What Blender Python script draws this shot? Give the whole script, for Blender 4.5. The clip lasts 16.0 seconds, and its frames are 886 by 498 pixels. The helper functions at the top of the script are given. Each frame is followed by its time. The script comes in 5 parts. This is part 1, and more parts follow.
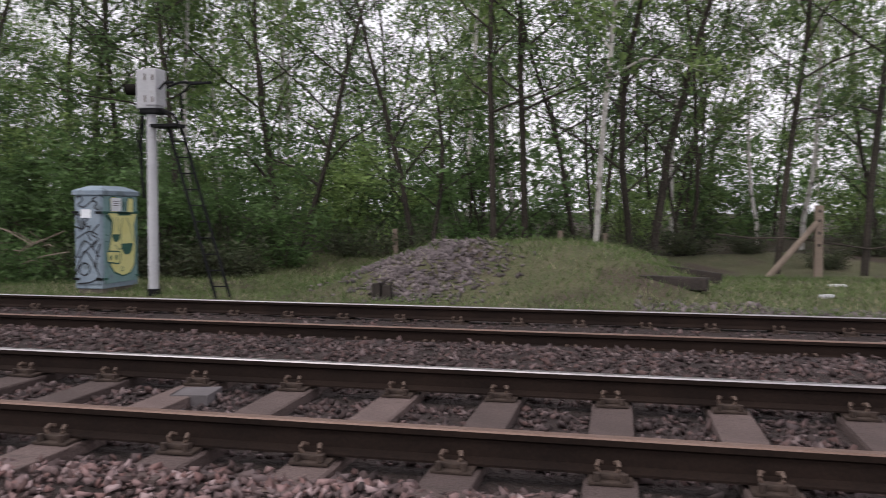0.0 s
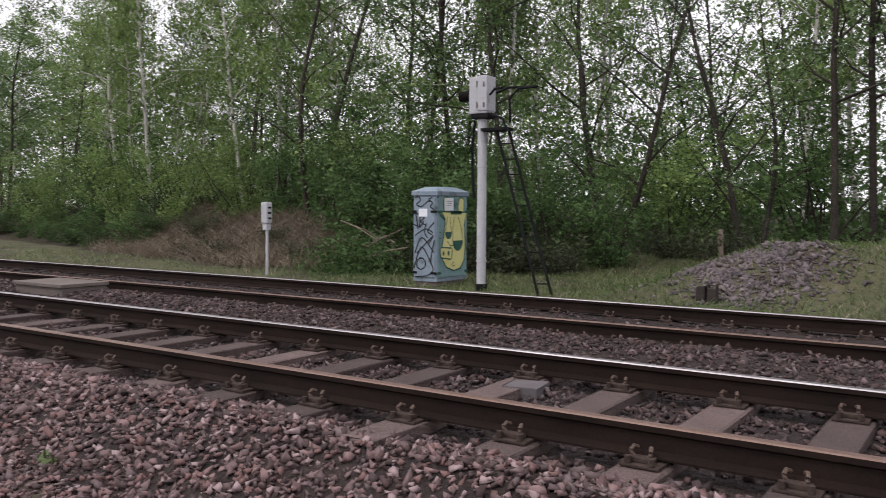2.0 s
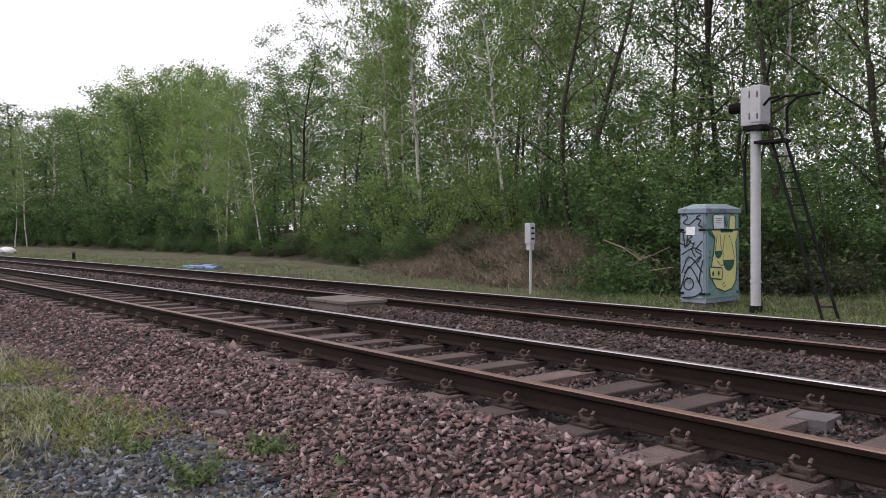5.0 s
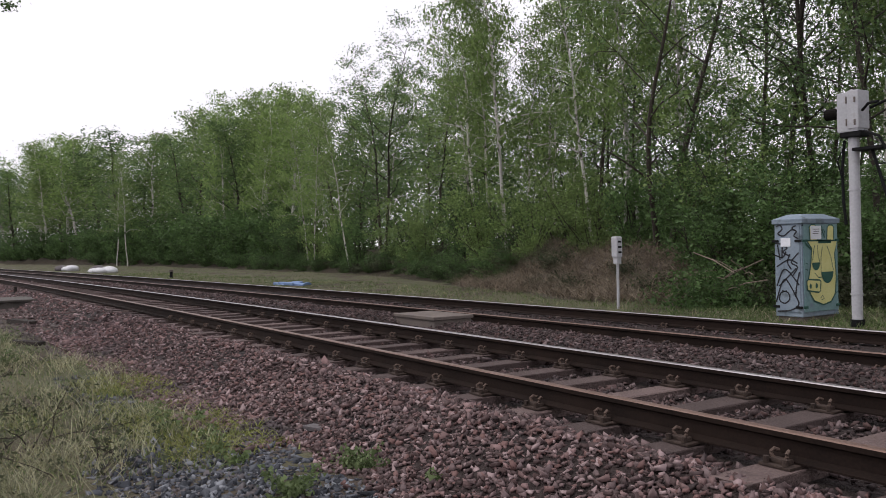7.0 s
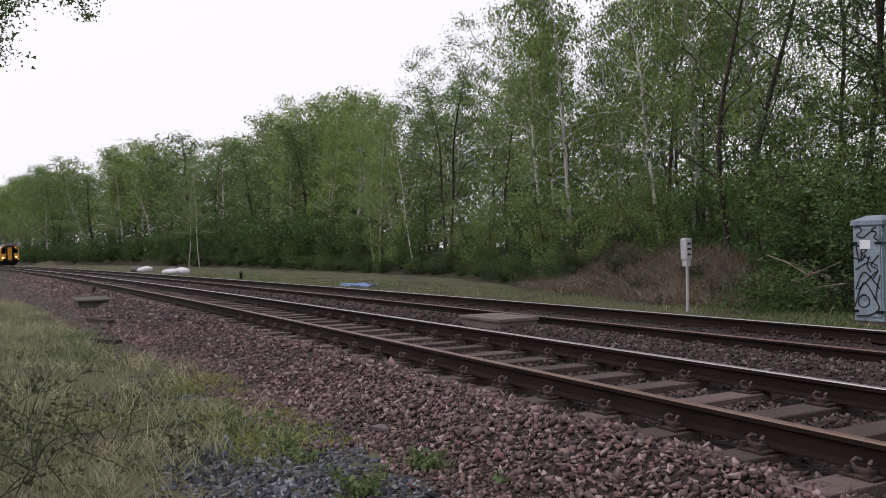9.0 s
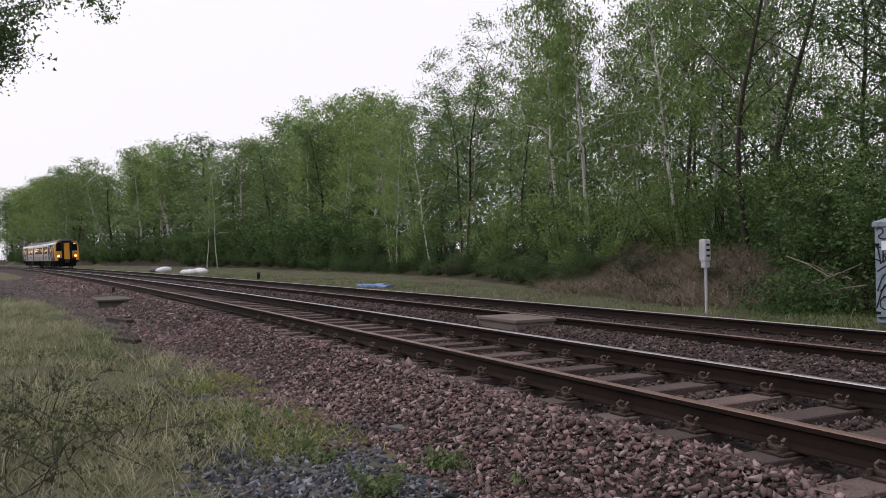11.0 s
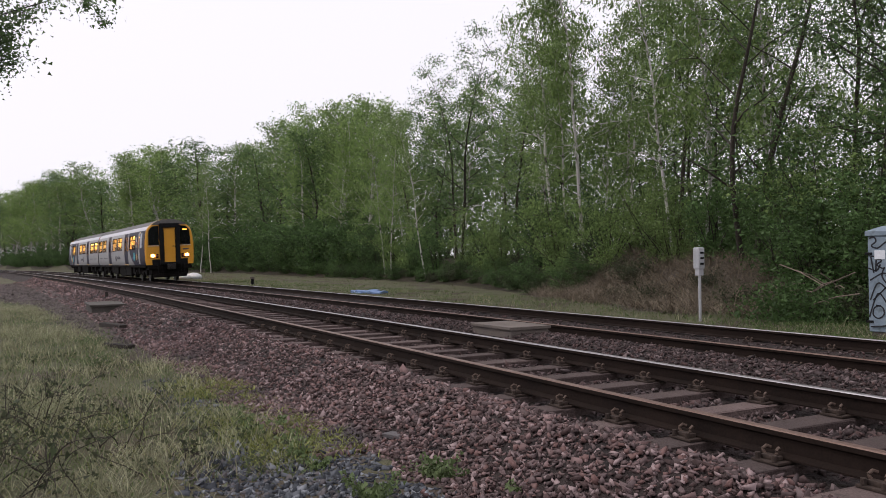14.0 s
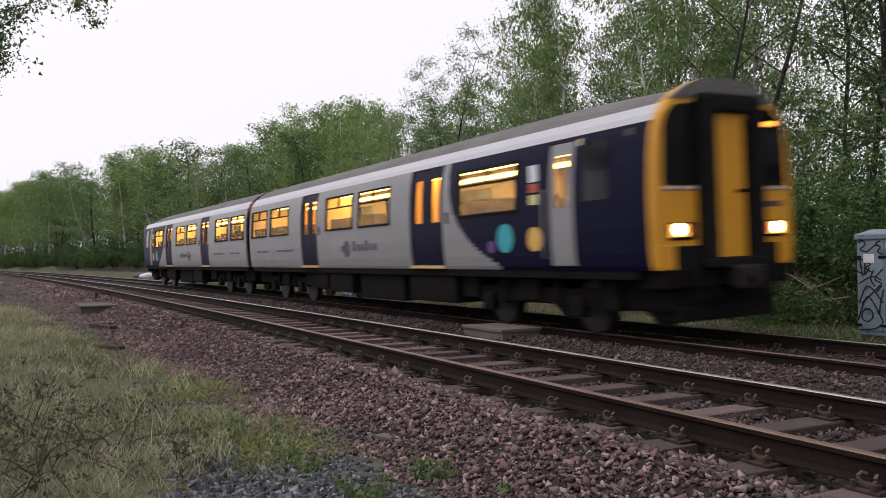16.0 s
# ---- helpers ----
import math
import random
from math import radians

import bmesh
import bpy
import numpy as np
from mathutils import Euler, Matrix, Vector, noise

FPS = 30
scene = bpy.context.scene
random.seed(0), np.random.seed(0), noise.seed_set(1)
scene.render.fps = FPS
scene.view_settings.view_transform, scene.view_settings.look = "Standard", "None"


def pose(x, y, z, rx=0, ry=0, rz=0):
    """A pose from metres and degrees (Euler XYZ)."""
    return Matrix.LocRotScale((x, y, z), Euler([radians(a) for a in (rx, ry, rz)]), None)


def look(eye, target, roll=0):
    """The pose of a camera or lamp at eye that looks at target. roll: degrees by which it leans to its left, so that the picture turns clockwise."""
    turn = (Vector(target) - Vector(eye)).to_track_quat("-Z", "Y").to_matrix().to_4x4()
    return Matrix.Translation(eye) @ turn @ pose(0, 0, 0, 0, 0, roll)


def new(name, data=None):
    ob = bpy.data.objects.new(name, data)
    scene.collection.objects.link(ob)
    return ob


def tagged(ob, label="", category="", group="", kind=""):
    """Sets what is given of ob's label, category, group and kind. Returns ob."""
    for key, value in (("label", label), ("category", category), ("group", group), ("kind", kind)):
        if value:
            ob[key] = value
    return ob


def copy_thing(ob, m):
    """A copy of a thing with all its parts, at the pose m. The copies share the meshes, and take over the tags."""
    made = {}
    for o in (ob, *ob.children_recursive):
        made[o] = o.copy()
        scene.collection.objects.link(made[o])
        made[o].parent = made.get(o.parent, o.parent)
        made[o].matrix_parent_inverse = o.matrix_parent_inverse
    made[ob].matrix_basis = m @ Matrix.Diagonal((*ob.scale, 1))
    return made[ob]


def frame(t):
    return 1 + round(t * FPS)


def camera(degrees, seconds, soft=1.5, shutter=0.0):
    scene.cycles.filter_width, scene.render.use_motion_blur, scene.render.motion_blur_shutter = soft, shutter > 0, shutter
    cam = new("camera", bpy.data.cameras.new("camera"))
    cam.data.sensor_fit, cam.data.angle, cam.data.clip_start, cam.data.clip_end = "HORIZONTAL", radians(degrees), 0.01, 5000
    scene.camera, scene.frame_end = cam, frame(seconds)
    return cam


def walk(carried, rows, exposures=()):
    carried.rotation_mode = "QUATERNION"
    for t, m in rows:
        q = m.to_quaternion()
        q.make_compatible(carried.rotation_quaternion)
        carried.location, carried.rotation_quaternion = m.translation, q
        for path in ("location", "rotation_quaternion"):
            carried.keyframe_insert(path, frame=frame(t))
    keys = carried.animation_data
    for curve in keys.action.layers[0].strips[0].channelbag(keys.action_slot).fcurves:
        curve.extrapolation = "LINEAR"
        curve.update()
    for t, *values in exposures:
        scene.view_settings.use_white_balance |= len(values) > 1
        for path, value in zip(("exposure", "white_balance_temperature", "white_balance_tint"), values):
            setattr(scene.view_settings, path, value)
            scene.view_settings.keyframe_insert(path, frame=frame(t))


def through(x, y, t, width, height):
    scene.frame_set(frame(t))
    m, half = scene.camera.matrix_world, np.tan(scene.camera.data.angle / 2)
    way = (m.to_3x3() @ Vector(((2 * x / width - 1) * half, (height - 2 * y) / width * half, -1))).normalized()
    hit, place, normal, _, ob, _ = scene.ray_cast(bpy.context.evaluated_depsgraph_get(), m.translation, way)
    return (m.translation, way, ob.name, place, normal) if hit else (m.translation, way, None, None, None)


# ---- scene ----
cam = camera(56.37, 16.0, soft=0.85, shutter=0.35)
PATH = [
    (0.0, pose(0.081, 0.154, 1.034, 87.47, -0.14, 12.46)),
    (0.5, pose(0.065, 0.132, 1.037, 87.63, 0.01, 20.43)),
    (1.0, pose(0.036, 0.146, 1.029, 87.41, 0.01, 25.95)),
    (1.5, pose(0.019, 0.116, 1.039, 87.09, 0.00, 30.15)),
    (2.0, pose(0.002, 0.094, 1.041, 87.33, -0.32, 34.04)),
    (2.5, pose(-0.013, 0.077, 1.040, 87.75, -0.41, 38.40)),
    (3.0, pose(-0.009, 0.046, 1.045, 88.03, -0.17, 42.76)),
    (3.5, pose(-0.018, 0.046, 1.046, 88.23, 0.17, 46.09)),
    (4.0, pose(-0.017, 0.033, 1.048, 88.51, 0.38, 48.30)),
    (4.5, pose(-0.014, 0.020, 1.051, 88.58, 0.45, 50.19)),
    (7.0, pose(0.012, -0.035, 1.064, 89.83, 1.35, 57.66)),
    (7.5, pose(0.015, -0.052, 1.070, 90.01, 1.53, 59.28)),
    (8.0, pose(0.002, -0.046, 1.065, 90.11, 1.55, 60.67)),
    (8.5, pose(-0.002, -0.043, 1.060, 90.20, 1.40, 61.49)),
    (9.0, pose(-0.005, -0.048, 1.065, 90.06, 1.30, 62.11)),
    (9.5, pose(-0.007, -0.059, 1.061, 89.92, 1.22, 62.67)),
    (10.0, pose(-0.016, -0.050, 1.056, 90.01, 1.30, 63.05)),
    (12.5, pose(-0.014, -0.064, 1.065, 90.32, 1.07, 63.29)),
    (13.0, pose(-0.020, -0.063, 1.064, 90.42, 0.99, 63.02)),
    (13.5, pose(-0.021, -0.063, 1.059, 90.51, 0.92, 62.91)),
    (14.0, pose(-0.012, -0.069, 1.068, 90.58, 0.90, 62.85)),
    (14.5, pose(-0.021, -0.060, 1.063, 90.63, 0.99, 62.81)),
    (15.0, pose(-0.017, -0.060, 1.060, 90.61, 1.00, 62.66)),
    (15.5, pose(-0.021, -0.070, 1.062, 90.60, 0.90, 62.39)),
    (16.0, pose(-0.005, -0.085, 1.068, 90.71, 0.71, 62.23)),
]
walk(cam, PATH, [(t, stops, 6400, 11.5) for t, stops in ((0.0, 0.3), (1.0, 0.3), (2.0, 0.36), (4.5, 0.36), (7.0, 0.05), (9.0, -0.04), (16.0, -0.04))])

# ---- light: a bright overcast evening sky, with a wide soft sun behind it ----
world = bpy.data.worlds.new("sky")
scene.world = world
world.use_nodes = True
wt = world.node_tree
sky = wt.nodes.new("ShaderNodeTexSky")
sky.sky_type, sky.sun_disc, sky.sun_elevation, sky.sun_rotation = "NISHITA", False, radians(55), radians(211)
sky.air_density, sky.dust_density = 1.6, 4.0
grey = wt.nodes.new("ShaderNodeHueSaturation")
grey.inputs["Saturation"].default_value = 0.12
grey.inputs["Value"].default_value = 0.12
cloud = wt.nodes.new("ShaderNodeMix")
cloud.data_type = "RGBA"
cloud.inputs["Factor"].default_value = 0.85
cloud.inputs["B"].default_value = (1.0, 0.965, 1.03, 1)
wt.links.new(sky.outputs[0], grey.inputs["Color"])
wt.links.new(grey.outputs[0], cloud.inputs["A"])
wt.links.new(cloud.outputs["Result"], wt.nodes["Background"].inputs[0])
wt.nodes["Background"].inputs[1].default_value = 1.1

sun = new("sun", bpy.data.lights.new("sun", "SUN"))
sun.data.energy, sun.data.angle, sun.data.color = 1.1, radians(18), (1.0, 0.95, 0.88)
sun.matrix_basis = look((-18, -30, 50), (0, 0, 0))

# ---- materials ----
def mat(name, a, b, scale=3.0, fine=40.0, rough=0.8, bump=0.3, metal=0.0, island=0.0, objects=0.0, spec=0.3, stain=None, stain_scale=1.2, stain_at=0.55, depth=0.02, palette=None):
    """Two tones mixed by coarse and fine noise, a bump of the fine noise, tone that varies by piece, and stains with an edge of their own."""
    m = bpy.data.materials.new(name)
    m.use_nodes = True
    nt = m.node_tree
    p = nt.nodes["Principled BSDF"]
    N, L = nt.nodes.new, nt.links.new
    co = N("ShaderNodeTexCoord")
    n1, n2 = N("ShaderNodeTexNoise"), N("ShaderNodeTexNoise")
    n1.inputs["Scale"].default_value, n1.inputs["Detail"].default_value = scale, 6
    n2.inputs["Scale"].default_value, n2.inputs["Detail"].default_value = fine, 4
    L(co.outputs["Object"], n1.inputs["Vector"]), L(co.outputs["Object"], n2.inputs["Vector"])
    s = N("ShaderNodeMath"); s.operation = "ADD"
    L(n1.outputs["Fac"], s.inputs[0]), L(n2.outputs["Fac"], s.inputs[1])
    r = N("ShaderNodeMapRange")
    r.inputs["From Min"].default_value, r.inputs["From Max"].default_value = 0.7, 1.3
    L(s.outputs[0], r.inputs["Value"])
    mx = N("ShaderNodeMix"); mx.data_type = "RGBA"
    mx.inputs["A"].default_value, mx.inputs["B"].default_value = (*a, 1), (*b, 1)
    L(r.outputs[0], mx.inputs["Factor"])
    col = mx.outputs["Result"]
    if palette:
        g, cr, m4 = N("ShaderNodeNewGeometry" if island else "ShaderNodeObjectInfo"), N("ShaderNodeValToRGB"), N("ShaderNodeMix")
        m4.data_type = "RGBA"
        m4.inputs["Factor"].default_value = 0.7
        cr.color_ramp.interpolation = "CONSTANT"
        while len(cr.color_ramp.elements) < len(palette):
            cr.color_ramp.elements.new(0.5)
        for k, c in enumerate(palette):
            cr.color_ramp.elements[k].position, cr.color_ramp.elements[k].color = k / len(palette), (*c, 1)
        L(g.outputs["Random Per Island" if island else "Random"], cr.inputs[0]), L(col, m4.inputs["A"]), L(cr.outputs[0], m4.inputs["B"])
        col = m4.outputs["Result"]
    for amount, node, socket in ((island, "ShaderNodeNewGeometry", "Random Per Island"), (objects, "ShaderNodeObjectInfo", "Random")):
        if amount:
            g, h, v = N(node), N("ShaderNodeHueSaturation"), N("ShaderNodeMapRange")
            v.inputs["To Min"].default_value, v.inputs["To Max"].default_value = 1 - amount, 1 + amount
            L(g.outputs[socket], v.inputs["Value"]), L(v.outputs[0], h.inputs["Value"]), L(col, h.inputs["Color"])
            col = h.outputs[0]
    if stain:
        n3, r3, m3 = N("ShaderNodeTexNoise"), N("ShaderNodeMapRange"), N("ShaderNodeMix")
        m3.data_type = "RGBA"
        n3.inputs["Scale"].default_value, n3.inputs["Detail"].default_value = stain_scale, 5
        r3.inputs["From Min"].default_value, r3.inputs["From Max"].default_value = stain_at, stain_at + 0.12
        L(co.outputs["Object"], n3.inputs["Vector"]), L(n3.outputs["Fac"], r3.inputs["Value"]), L(r3.outputs[0], m3.inputs["Factor"])
        L(col, m3.inputs["A"]); m3.inputs["B"].default_value = (*stain, 1)
        col = m3.outputs["Result"]
    L(col, p.inputs["Base Color"])
    p.inputs["Roughness"].default_value, p.inputs["Metallic"].default_value = rough, metal
    p.inputs["Specular IOR Level"].default_value = spec
    if bump:
        bp = N("ShaderNodeBump")
        bp.inputs["Strength"].default_value, bp.inputs["Distance"].default_value = bump, depth
        L(n2.outputs["Fac"], bp.inputs["Height"]), L(bp.outputs[0], p.inputs["Normal"])
    return m


def leaf(name, a, b, island=0.4, through=0.36):
    """Thin leaf: diffuse on both sides and some light through it; tone by tree and by leaf."""
    m = mat(name, a, b, 0.35, 3.0, 0.6, 0, island=island, objects=0.22, spec=0.25)
    nt = m.node_tree
    p, o = nt.nodes["Principled BSDF"], nt.nodes["Material Output"]
    t, x = nt.nodes.new("ShaderNodeBsdfTranslucent"), nt.nodes.new("ShaderNodeMixShader")
    x.inputs[0].default_value = through
    nt.links.new(p.inputs["Base Color"].links[0].from_socket, t.inputs["Color"])
    nt.links.new(p.outputs[0], x.inputs[1]), nt.links.new(t.outputs[0], x.inputs[2])
    nt.links.new(x.outputs[0], o.inputs["Surface"])
    return m


def glow(name, colour, strength):
    m = bpy.data.materials.new(name)
    m.use_nodes = True
    p = m.node_tree.nodes["Principled BSDF"]
    p.inputs["Base Color"].default_value = (*colour, 1)
    p.inputs["Emission Color"].default_value, p.inputs["Emission Strength"].default_value = (*colour, 1), strength
    return m


def glass(name, colour, gloss, rough=0.05):
    """Window glass: clear, a little glossy, with a translucent layer added to make the panes glow from within."""
    m = bpy.data.materials.new(name)
    m.use_nodes = True
    nt = m.node_tree
    o = nt.nodes["Material Output"]
    tr, gl, x = (nt.nodes.new(n) for n in ("ShaderNodeBsdfTransparent", "ShaderNodeBsdfGlossy", "ShaderNodeMixShader"))
    tr.inputs[0].default_value = (*colour, 1)
    gl.inputs["Roughness"].default_value = rough
    x.inputs[0].default_value = gloss
    nt.links.new(tr.outputs[0], x.inputs[1]), nt.links.new(gl.outputs[0], x.inputs[2])
    # translucent layer added for the amber glow of the panes
    haze, y = nt.nodes.new("ShaderNodeBsdfTranslucent"), nt.nodes.new("ShaderNodeMixShader")
    haze.inputs[0].default_value = (*colour, 1)
    y.inputs[0].default_value = 0.1
    nt.links.new(x.outputs[0], y.inputs[1]), nt.links.new(haze.outputs[0], y.inputs[2])
    nt.links.new(y.outputs[0], o.inputs["Surface"])
    return m


RED = ((0.0982, 0.0584, 0.0583), (0.25, 0.1747, 0.1765), (0.0558, 0.0361, 0.0371), (0.1819, 0.115, 0.1123), (0.1288, 0.0956, 0.0998), (0.0317, 0.0235, 0.0257), (0.2123, 0.1358, 0.1336), (0.1392, 0.0761, 0.0712), (0.0822, 0.059, 0.0613), (0.2574, 0.1949, 0.1967))
# the ballast tones at 0.48, for stones in and between the tracks
DARK_RED = tuple(tuple(0.48 * v for v in c) for c in RED)
GREYS = ((0.0592, 0.0658, 0.0789), (0.1856, 0.194, 0.2193), (0.0275, 0.0302, 0.0357), (0.1037, 0.1111, 0.1259), (0.1267, 0.1118, 0.1118), (0.0424, 0.0454, 0.0545), (0.21, 0.2194, 0.2375))
M = dict(
    soil=mat("soil and grass", (0.058, 0.066, 0.03), (0.112, 0.1, 0.06), 1.6, 22, 0.95, 0.9, stain=(0.062, 0.047, 0.036), stain_scale=0.6, stain_at=0.52, depth=0.05),
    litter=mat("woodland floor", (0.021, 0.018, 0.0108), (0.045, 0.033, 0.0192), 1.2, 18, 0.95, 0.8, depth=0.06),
    bank=mat("bare earth with dead bracken", (0.05, 0.041, 0.032), (0.105, 0.085, 0.066), 2.5, 22, 0.95, 0.9, depth=0.06),
    # bed far darker than its stones: the shade of their gaps is coloured in
    bed=mat("ballast bed with gap shade in its colour", (0.02, 0.0135, 0.0125), (0.042, 0.029, 0.0265), 2.2, 26, 0.9, 1.0, depth=0.06, stain=(0.022, 0.017, 0.017), stain_scale=0.5),
    stone=mat("reddish ballast", (0.1058, 0.06426, 0.05746), (0.1739, 0.121, 0.1096), 1.2, 30, 0.85, 0.2, island=0.38, depth=0.008, palette=RED, stain=(0.075, 0.062, 0.064), stain_scale=0.7, stain_at=0.6),
    darkish=mat("dark ballast in the tracks", (0.062, 0.04, 0.037), (0.105, 0.075, 0.068), 1.2, 30, 0.8, 0.2, island=0.38, depth=0.008, palette=DARK_RED, stain=(0.05, 0.042, 0.043), stain_scale=0.7, stain_at=0.6),
    loose=mat("loose ballast stone", (0.1008, 0.0612, 0.05472), (0.1656, 0.1152, 0.1044), 6, 40, 0.85, 0.4, objects=0.25, depth=0.01, palette=RED),
    slategrey=mat("grey chippings", (0.02678, 0.02976, 0.03571), (0.05952, 0.0625, 0.07142), 2, 30, 0.85, 0.2, island=0.35, spec=0.2, depth=0.01, palette=GREYS),
    grit=mat("grey-brown trodden grit", (0.07, 0.058, 0.056), (0.13, 0.108, 0.102), 1.5, 30, 0.9, 0.2, island=0.5, depth=0.008),
    heap=mat("purple grey spoil", (0.08222, 0.06728, 0.07101), (0.1495, 0.1234, 0.1234), 2, 30, 0.85, 0.4, island=0.45, depth=0.01),
    sleeper=mat("weathered timber sleeper", (0.066, 0.046, 0.043), (0.135, 0.098, 0.09), 2.5, 55, 0.88, 0.8, objects=0.35, stain=(0.045, 0.033, 0.03), stain_scale=3, stain_at=0.58),
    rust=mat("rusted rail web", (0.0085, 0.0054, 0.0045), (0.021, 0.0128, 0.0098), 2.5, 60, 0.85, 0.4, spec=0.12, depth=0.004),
    # browner, rougher head for the first rail of each track
    brownhead=mat("brown rail head", (0.12, 0.072, 0.056), (0.192, 0.128, 0.104), 1.5, 70, 0.5, 0.2, metal=0.35, depth=0.002),
    polished=mat("polished rail head", (0.3, 0.27, 0.275), (0.42, 0.4, 0.41), 1.5, 30, 0.38, 0.05, metal=0.9, depth=0.001),
    iron=mat("rusty cast iron", (0.028, 0.0196, 0.01568), (0.0616, 0.042, 0.0336), 6, 70, 0.8, 0.5, metal=0.1, depth=0.006),
    clip=mat("rusty spring steel", (0.078, 0.051, 0.039), (0.126, 0.09, 0.072), 6, 70, 0.7, 0.3, metal=0.2, depth=0.003),
    concrete=mat("weathered concrete", (0.105, 0.086, 0.076), (0.165, 0.138, 0.122), 3, 40, 0.9, 0.4, stain=(0.13, 0.11, 0.10), stain_scale=2.2, depth=0.008),
    darkconcrete=mat("mossy dark concrete", (0.05, 0.045, 0.04), (0.10, 0.09, 0.08), 3, 40, 0.9, 0.5, depth=0.01),
    slab=mat("pale concrete slab", (0.085, 0.075, 0.078), (0.12, 0.106, 0.11), 5, 60, 0.85, 0.3, depth=0.004),
    greypaint=mat("pale grey paint", (0.36, 0.36, 0.38), (0.46, 0.46, 0.48), 2.5, 30, 0.6, 0.06, stain=(0.3, 0.29, 0.28), stain_scale=4, stain_at=0.6, depth=0.002),
    cabinet=mat("blue grey cabinet paint", (0.16, 0.205, 0.255), (0.24, 0.29, 0.335), 2.5, 25, 0.6, 0.1, stain=(0.12, 0.15, 0.17), stain_scale=5, depth=0.003),
    cabdoor=mat("green grey cabinet door", (0.13, 0.22, 0.23), (0.2, 0.31, 0.31), 3, 25, 0.6, 0.1, stain=(0.16, 0.2, 0.25), stain_scale=4, depth=0.003),
    yellowspray=mat("pale yellow spray paint", (0.55, 0.52, 0.2), (0.66, 0.63, 0.3), 4, 40, 0.7, 0.05, depth=0.002),
    greenspray=mat("dark green spray paint", (0.02, 0.07, 0.055), (0.04, 0.11, 0.085), 6, 40, 0.7, 0, ),
    blackspray=mat("black spray paint", (0.012, 0.013, 0.017), (0.025, 0.025, 0.03), 6, 40, 0.7, 0),
    paper=mat("white paper notice", (0.62, 0.64, 0.68), (0.74, 0.75, 0.78), 8, 50, 0.8, 0),
    black=mat("black painted steel", (0.006, 0.0065, 0.007), (0.015, 0.015, 0.016), 5, 50, 0.7, 0.1, spec=0.1, depth=0.002),
    wood=mat("grey weathered timber", (0.13, 0.10, 0.08), (0.22, 0.175, 0.14), 3, 45, 0.9, 0.6, depth=0.008),
    burnt=mat("dark rotten timber", (0.02, 0.017, 0.015), (0.05, 0.04, 0.035), 5, 40, 0.95, 0.8, depth=0.012),
    bluetarp=mat("faded blue sheeting", (0.1, 0.17, 0.33), (0.17, 0.25, 0.42), 3, 25, 0.6, 0.4, depth=0.02),
    whitebag=mat("white plastic sacks", (0.5, 0.5, 0.52), (0.7, 0.7, 0.72), 4, 30, 0.5, 0.4, depth=0.02),
    bark=mat("dark fissured bark", (0.0252, 0.021, 0.0168), (0.063, 0.05208, 0.042), 3, 24, 0.95, 1.0, objects=0.3, depth=0.03),
    birchbark=mat("white birch bark", (0.34, 0.32, 0.29), (0.52, 0.5, 0.46), 3, 30, 0.85, 0.4, objects=0.25, stain=(0.06, 0.05, 0.045), stain_scale=3.5, stain_at=0.54, depth=0.01),
    leafa=leaf("fresh birch leaves", (0.14, 0.21, 0.066), (0.215, 0.3, 0.1)),
    leafb=leaf("mid green leaves", (0.072, 0.122, 0.046), (0.125, 0.192, 0.072)),
    leafc=leaf("dark shrub leaves", (0.057, 0.104, 0.034), (0.1, 0.165, 0.056)),
    bramble=leaf("bramble leaves", (0.045, 0.062, 0.03), (0.088, 0.092, 0.052)),
    deadstem=mat("dead stems", (0.12, 0.095, 0.07), (0.235, 0.19, 0.14), 4, 30, 0.9, 0, island=0.4),
    grassgreen=leaf("green grass blades", (0.08, 0.128, 0.042), (0.14, 0.185, 0.068), 0.35, 0.3),
    strawgrey=leaf("grey straw tussock blades", (0.185, 0.195, 0.11), (0.37, 0.36, 0.235), 0.5, 0.25),
    moss=leaf("yellow-green creeping moss", (0.12, 0.14, 0.04), (0.2, 0.21, 0.065), 0.4, 0.2),
    grassdry=leaf("dry yellow grass", (0.22, 0.21, 0.125), (0.34, 0.32, 0.2), 0.35, 0.25),
    weed=leaf("bright weed leaves", (0.105, 0.148, 0.06), (0.17, 0.215, 0.095), 0.35, 0.3),
    # train
    navy=mat("dark navy coach paint", (0.003, 0.003, 0.017), (0.005, 0.005, 0.024), 1.5, 30, 0.45, 0.0, spec=0.09),
    silver=mat("pale grey coach paint", (0.205, 0.2, 0.205), (0.25, 0.245, 0.248), 0.8, 20, 0.4, 0.0, spec=0.5, stain=(0.275, 0.265, 0.26), stain_scale=1.5, stain_at=0.6),
    cant=mat("white cantrail band", (0.42, 0.41, 0.445), (0.48, 0.47, 0.5), 1.0, 20, 0.35, 0.0, spec=0.5),
    roof=mat("grimy grey coach roof", (0.085, 0.08, 0.08), (0.155, 0.147, 0.143), 0.9, 20, 0.75, 0.15, depth=0.01),
    yellow=mat("warning yellow paint", (0.6, 0.275, 0.015), (0.68, 0.32, 0.022), 1.5, 25, 0.4, 0.0, spec=0.5, stain=(0.6, 0.28, 0.03), stain_scale=3, stain_at=0.62),
    rubber=mat("black rubber", (0.0072, 0.0072, 0.0078), (0.0156, 0.015, 0.0156), 5, 40, 0.8, 0.1, spec=0.08, depth=0.004),
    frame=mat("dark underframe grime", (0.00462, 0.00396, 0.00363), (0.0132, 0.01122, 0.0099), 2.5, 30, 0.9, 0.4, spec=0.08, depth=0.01),
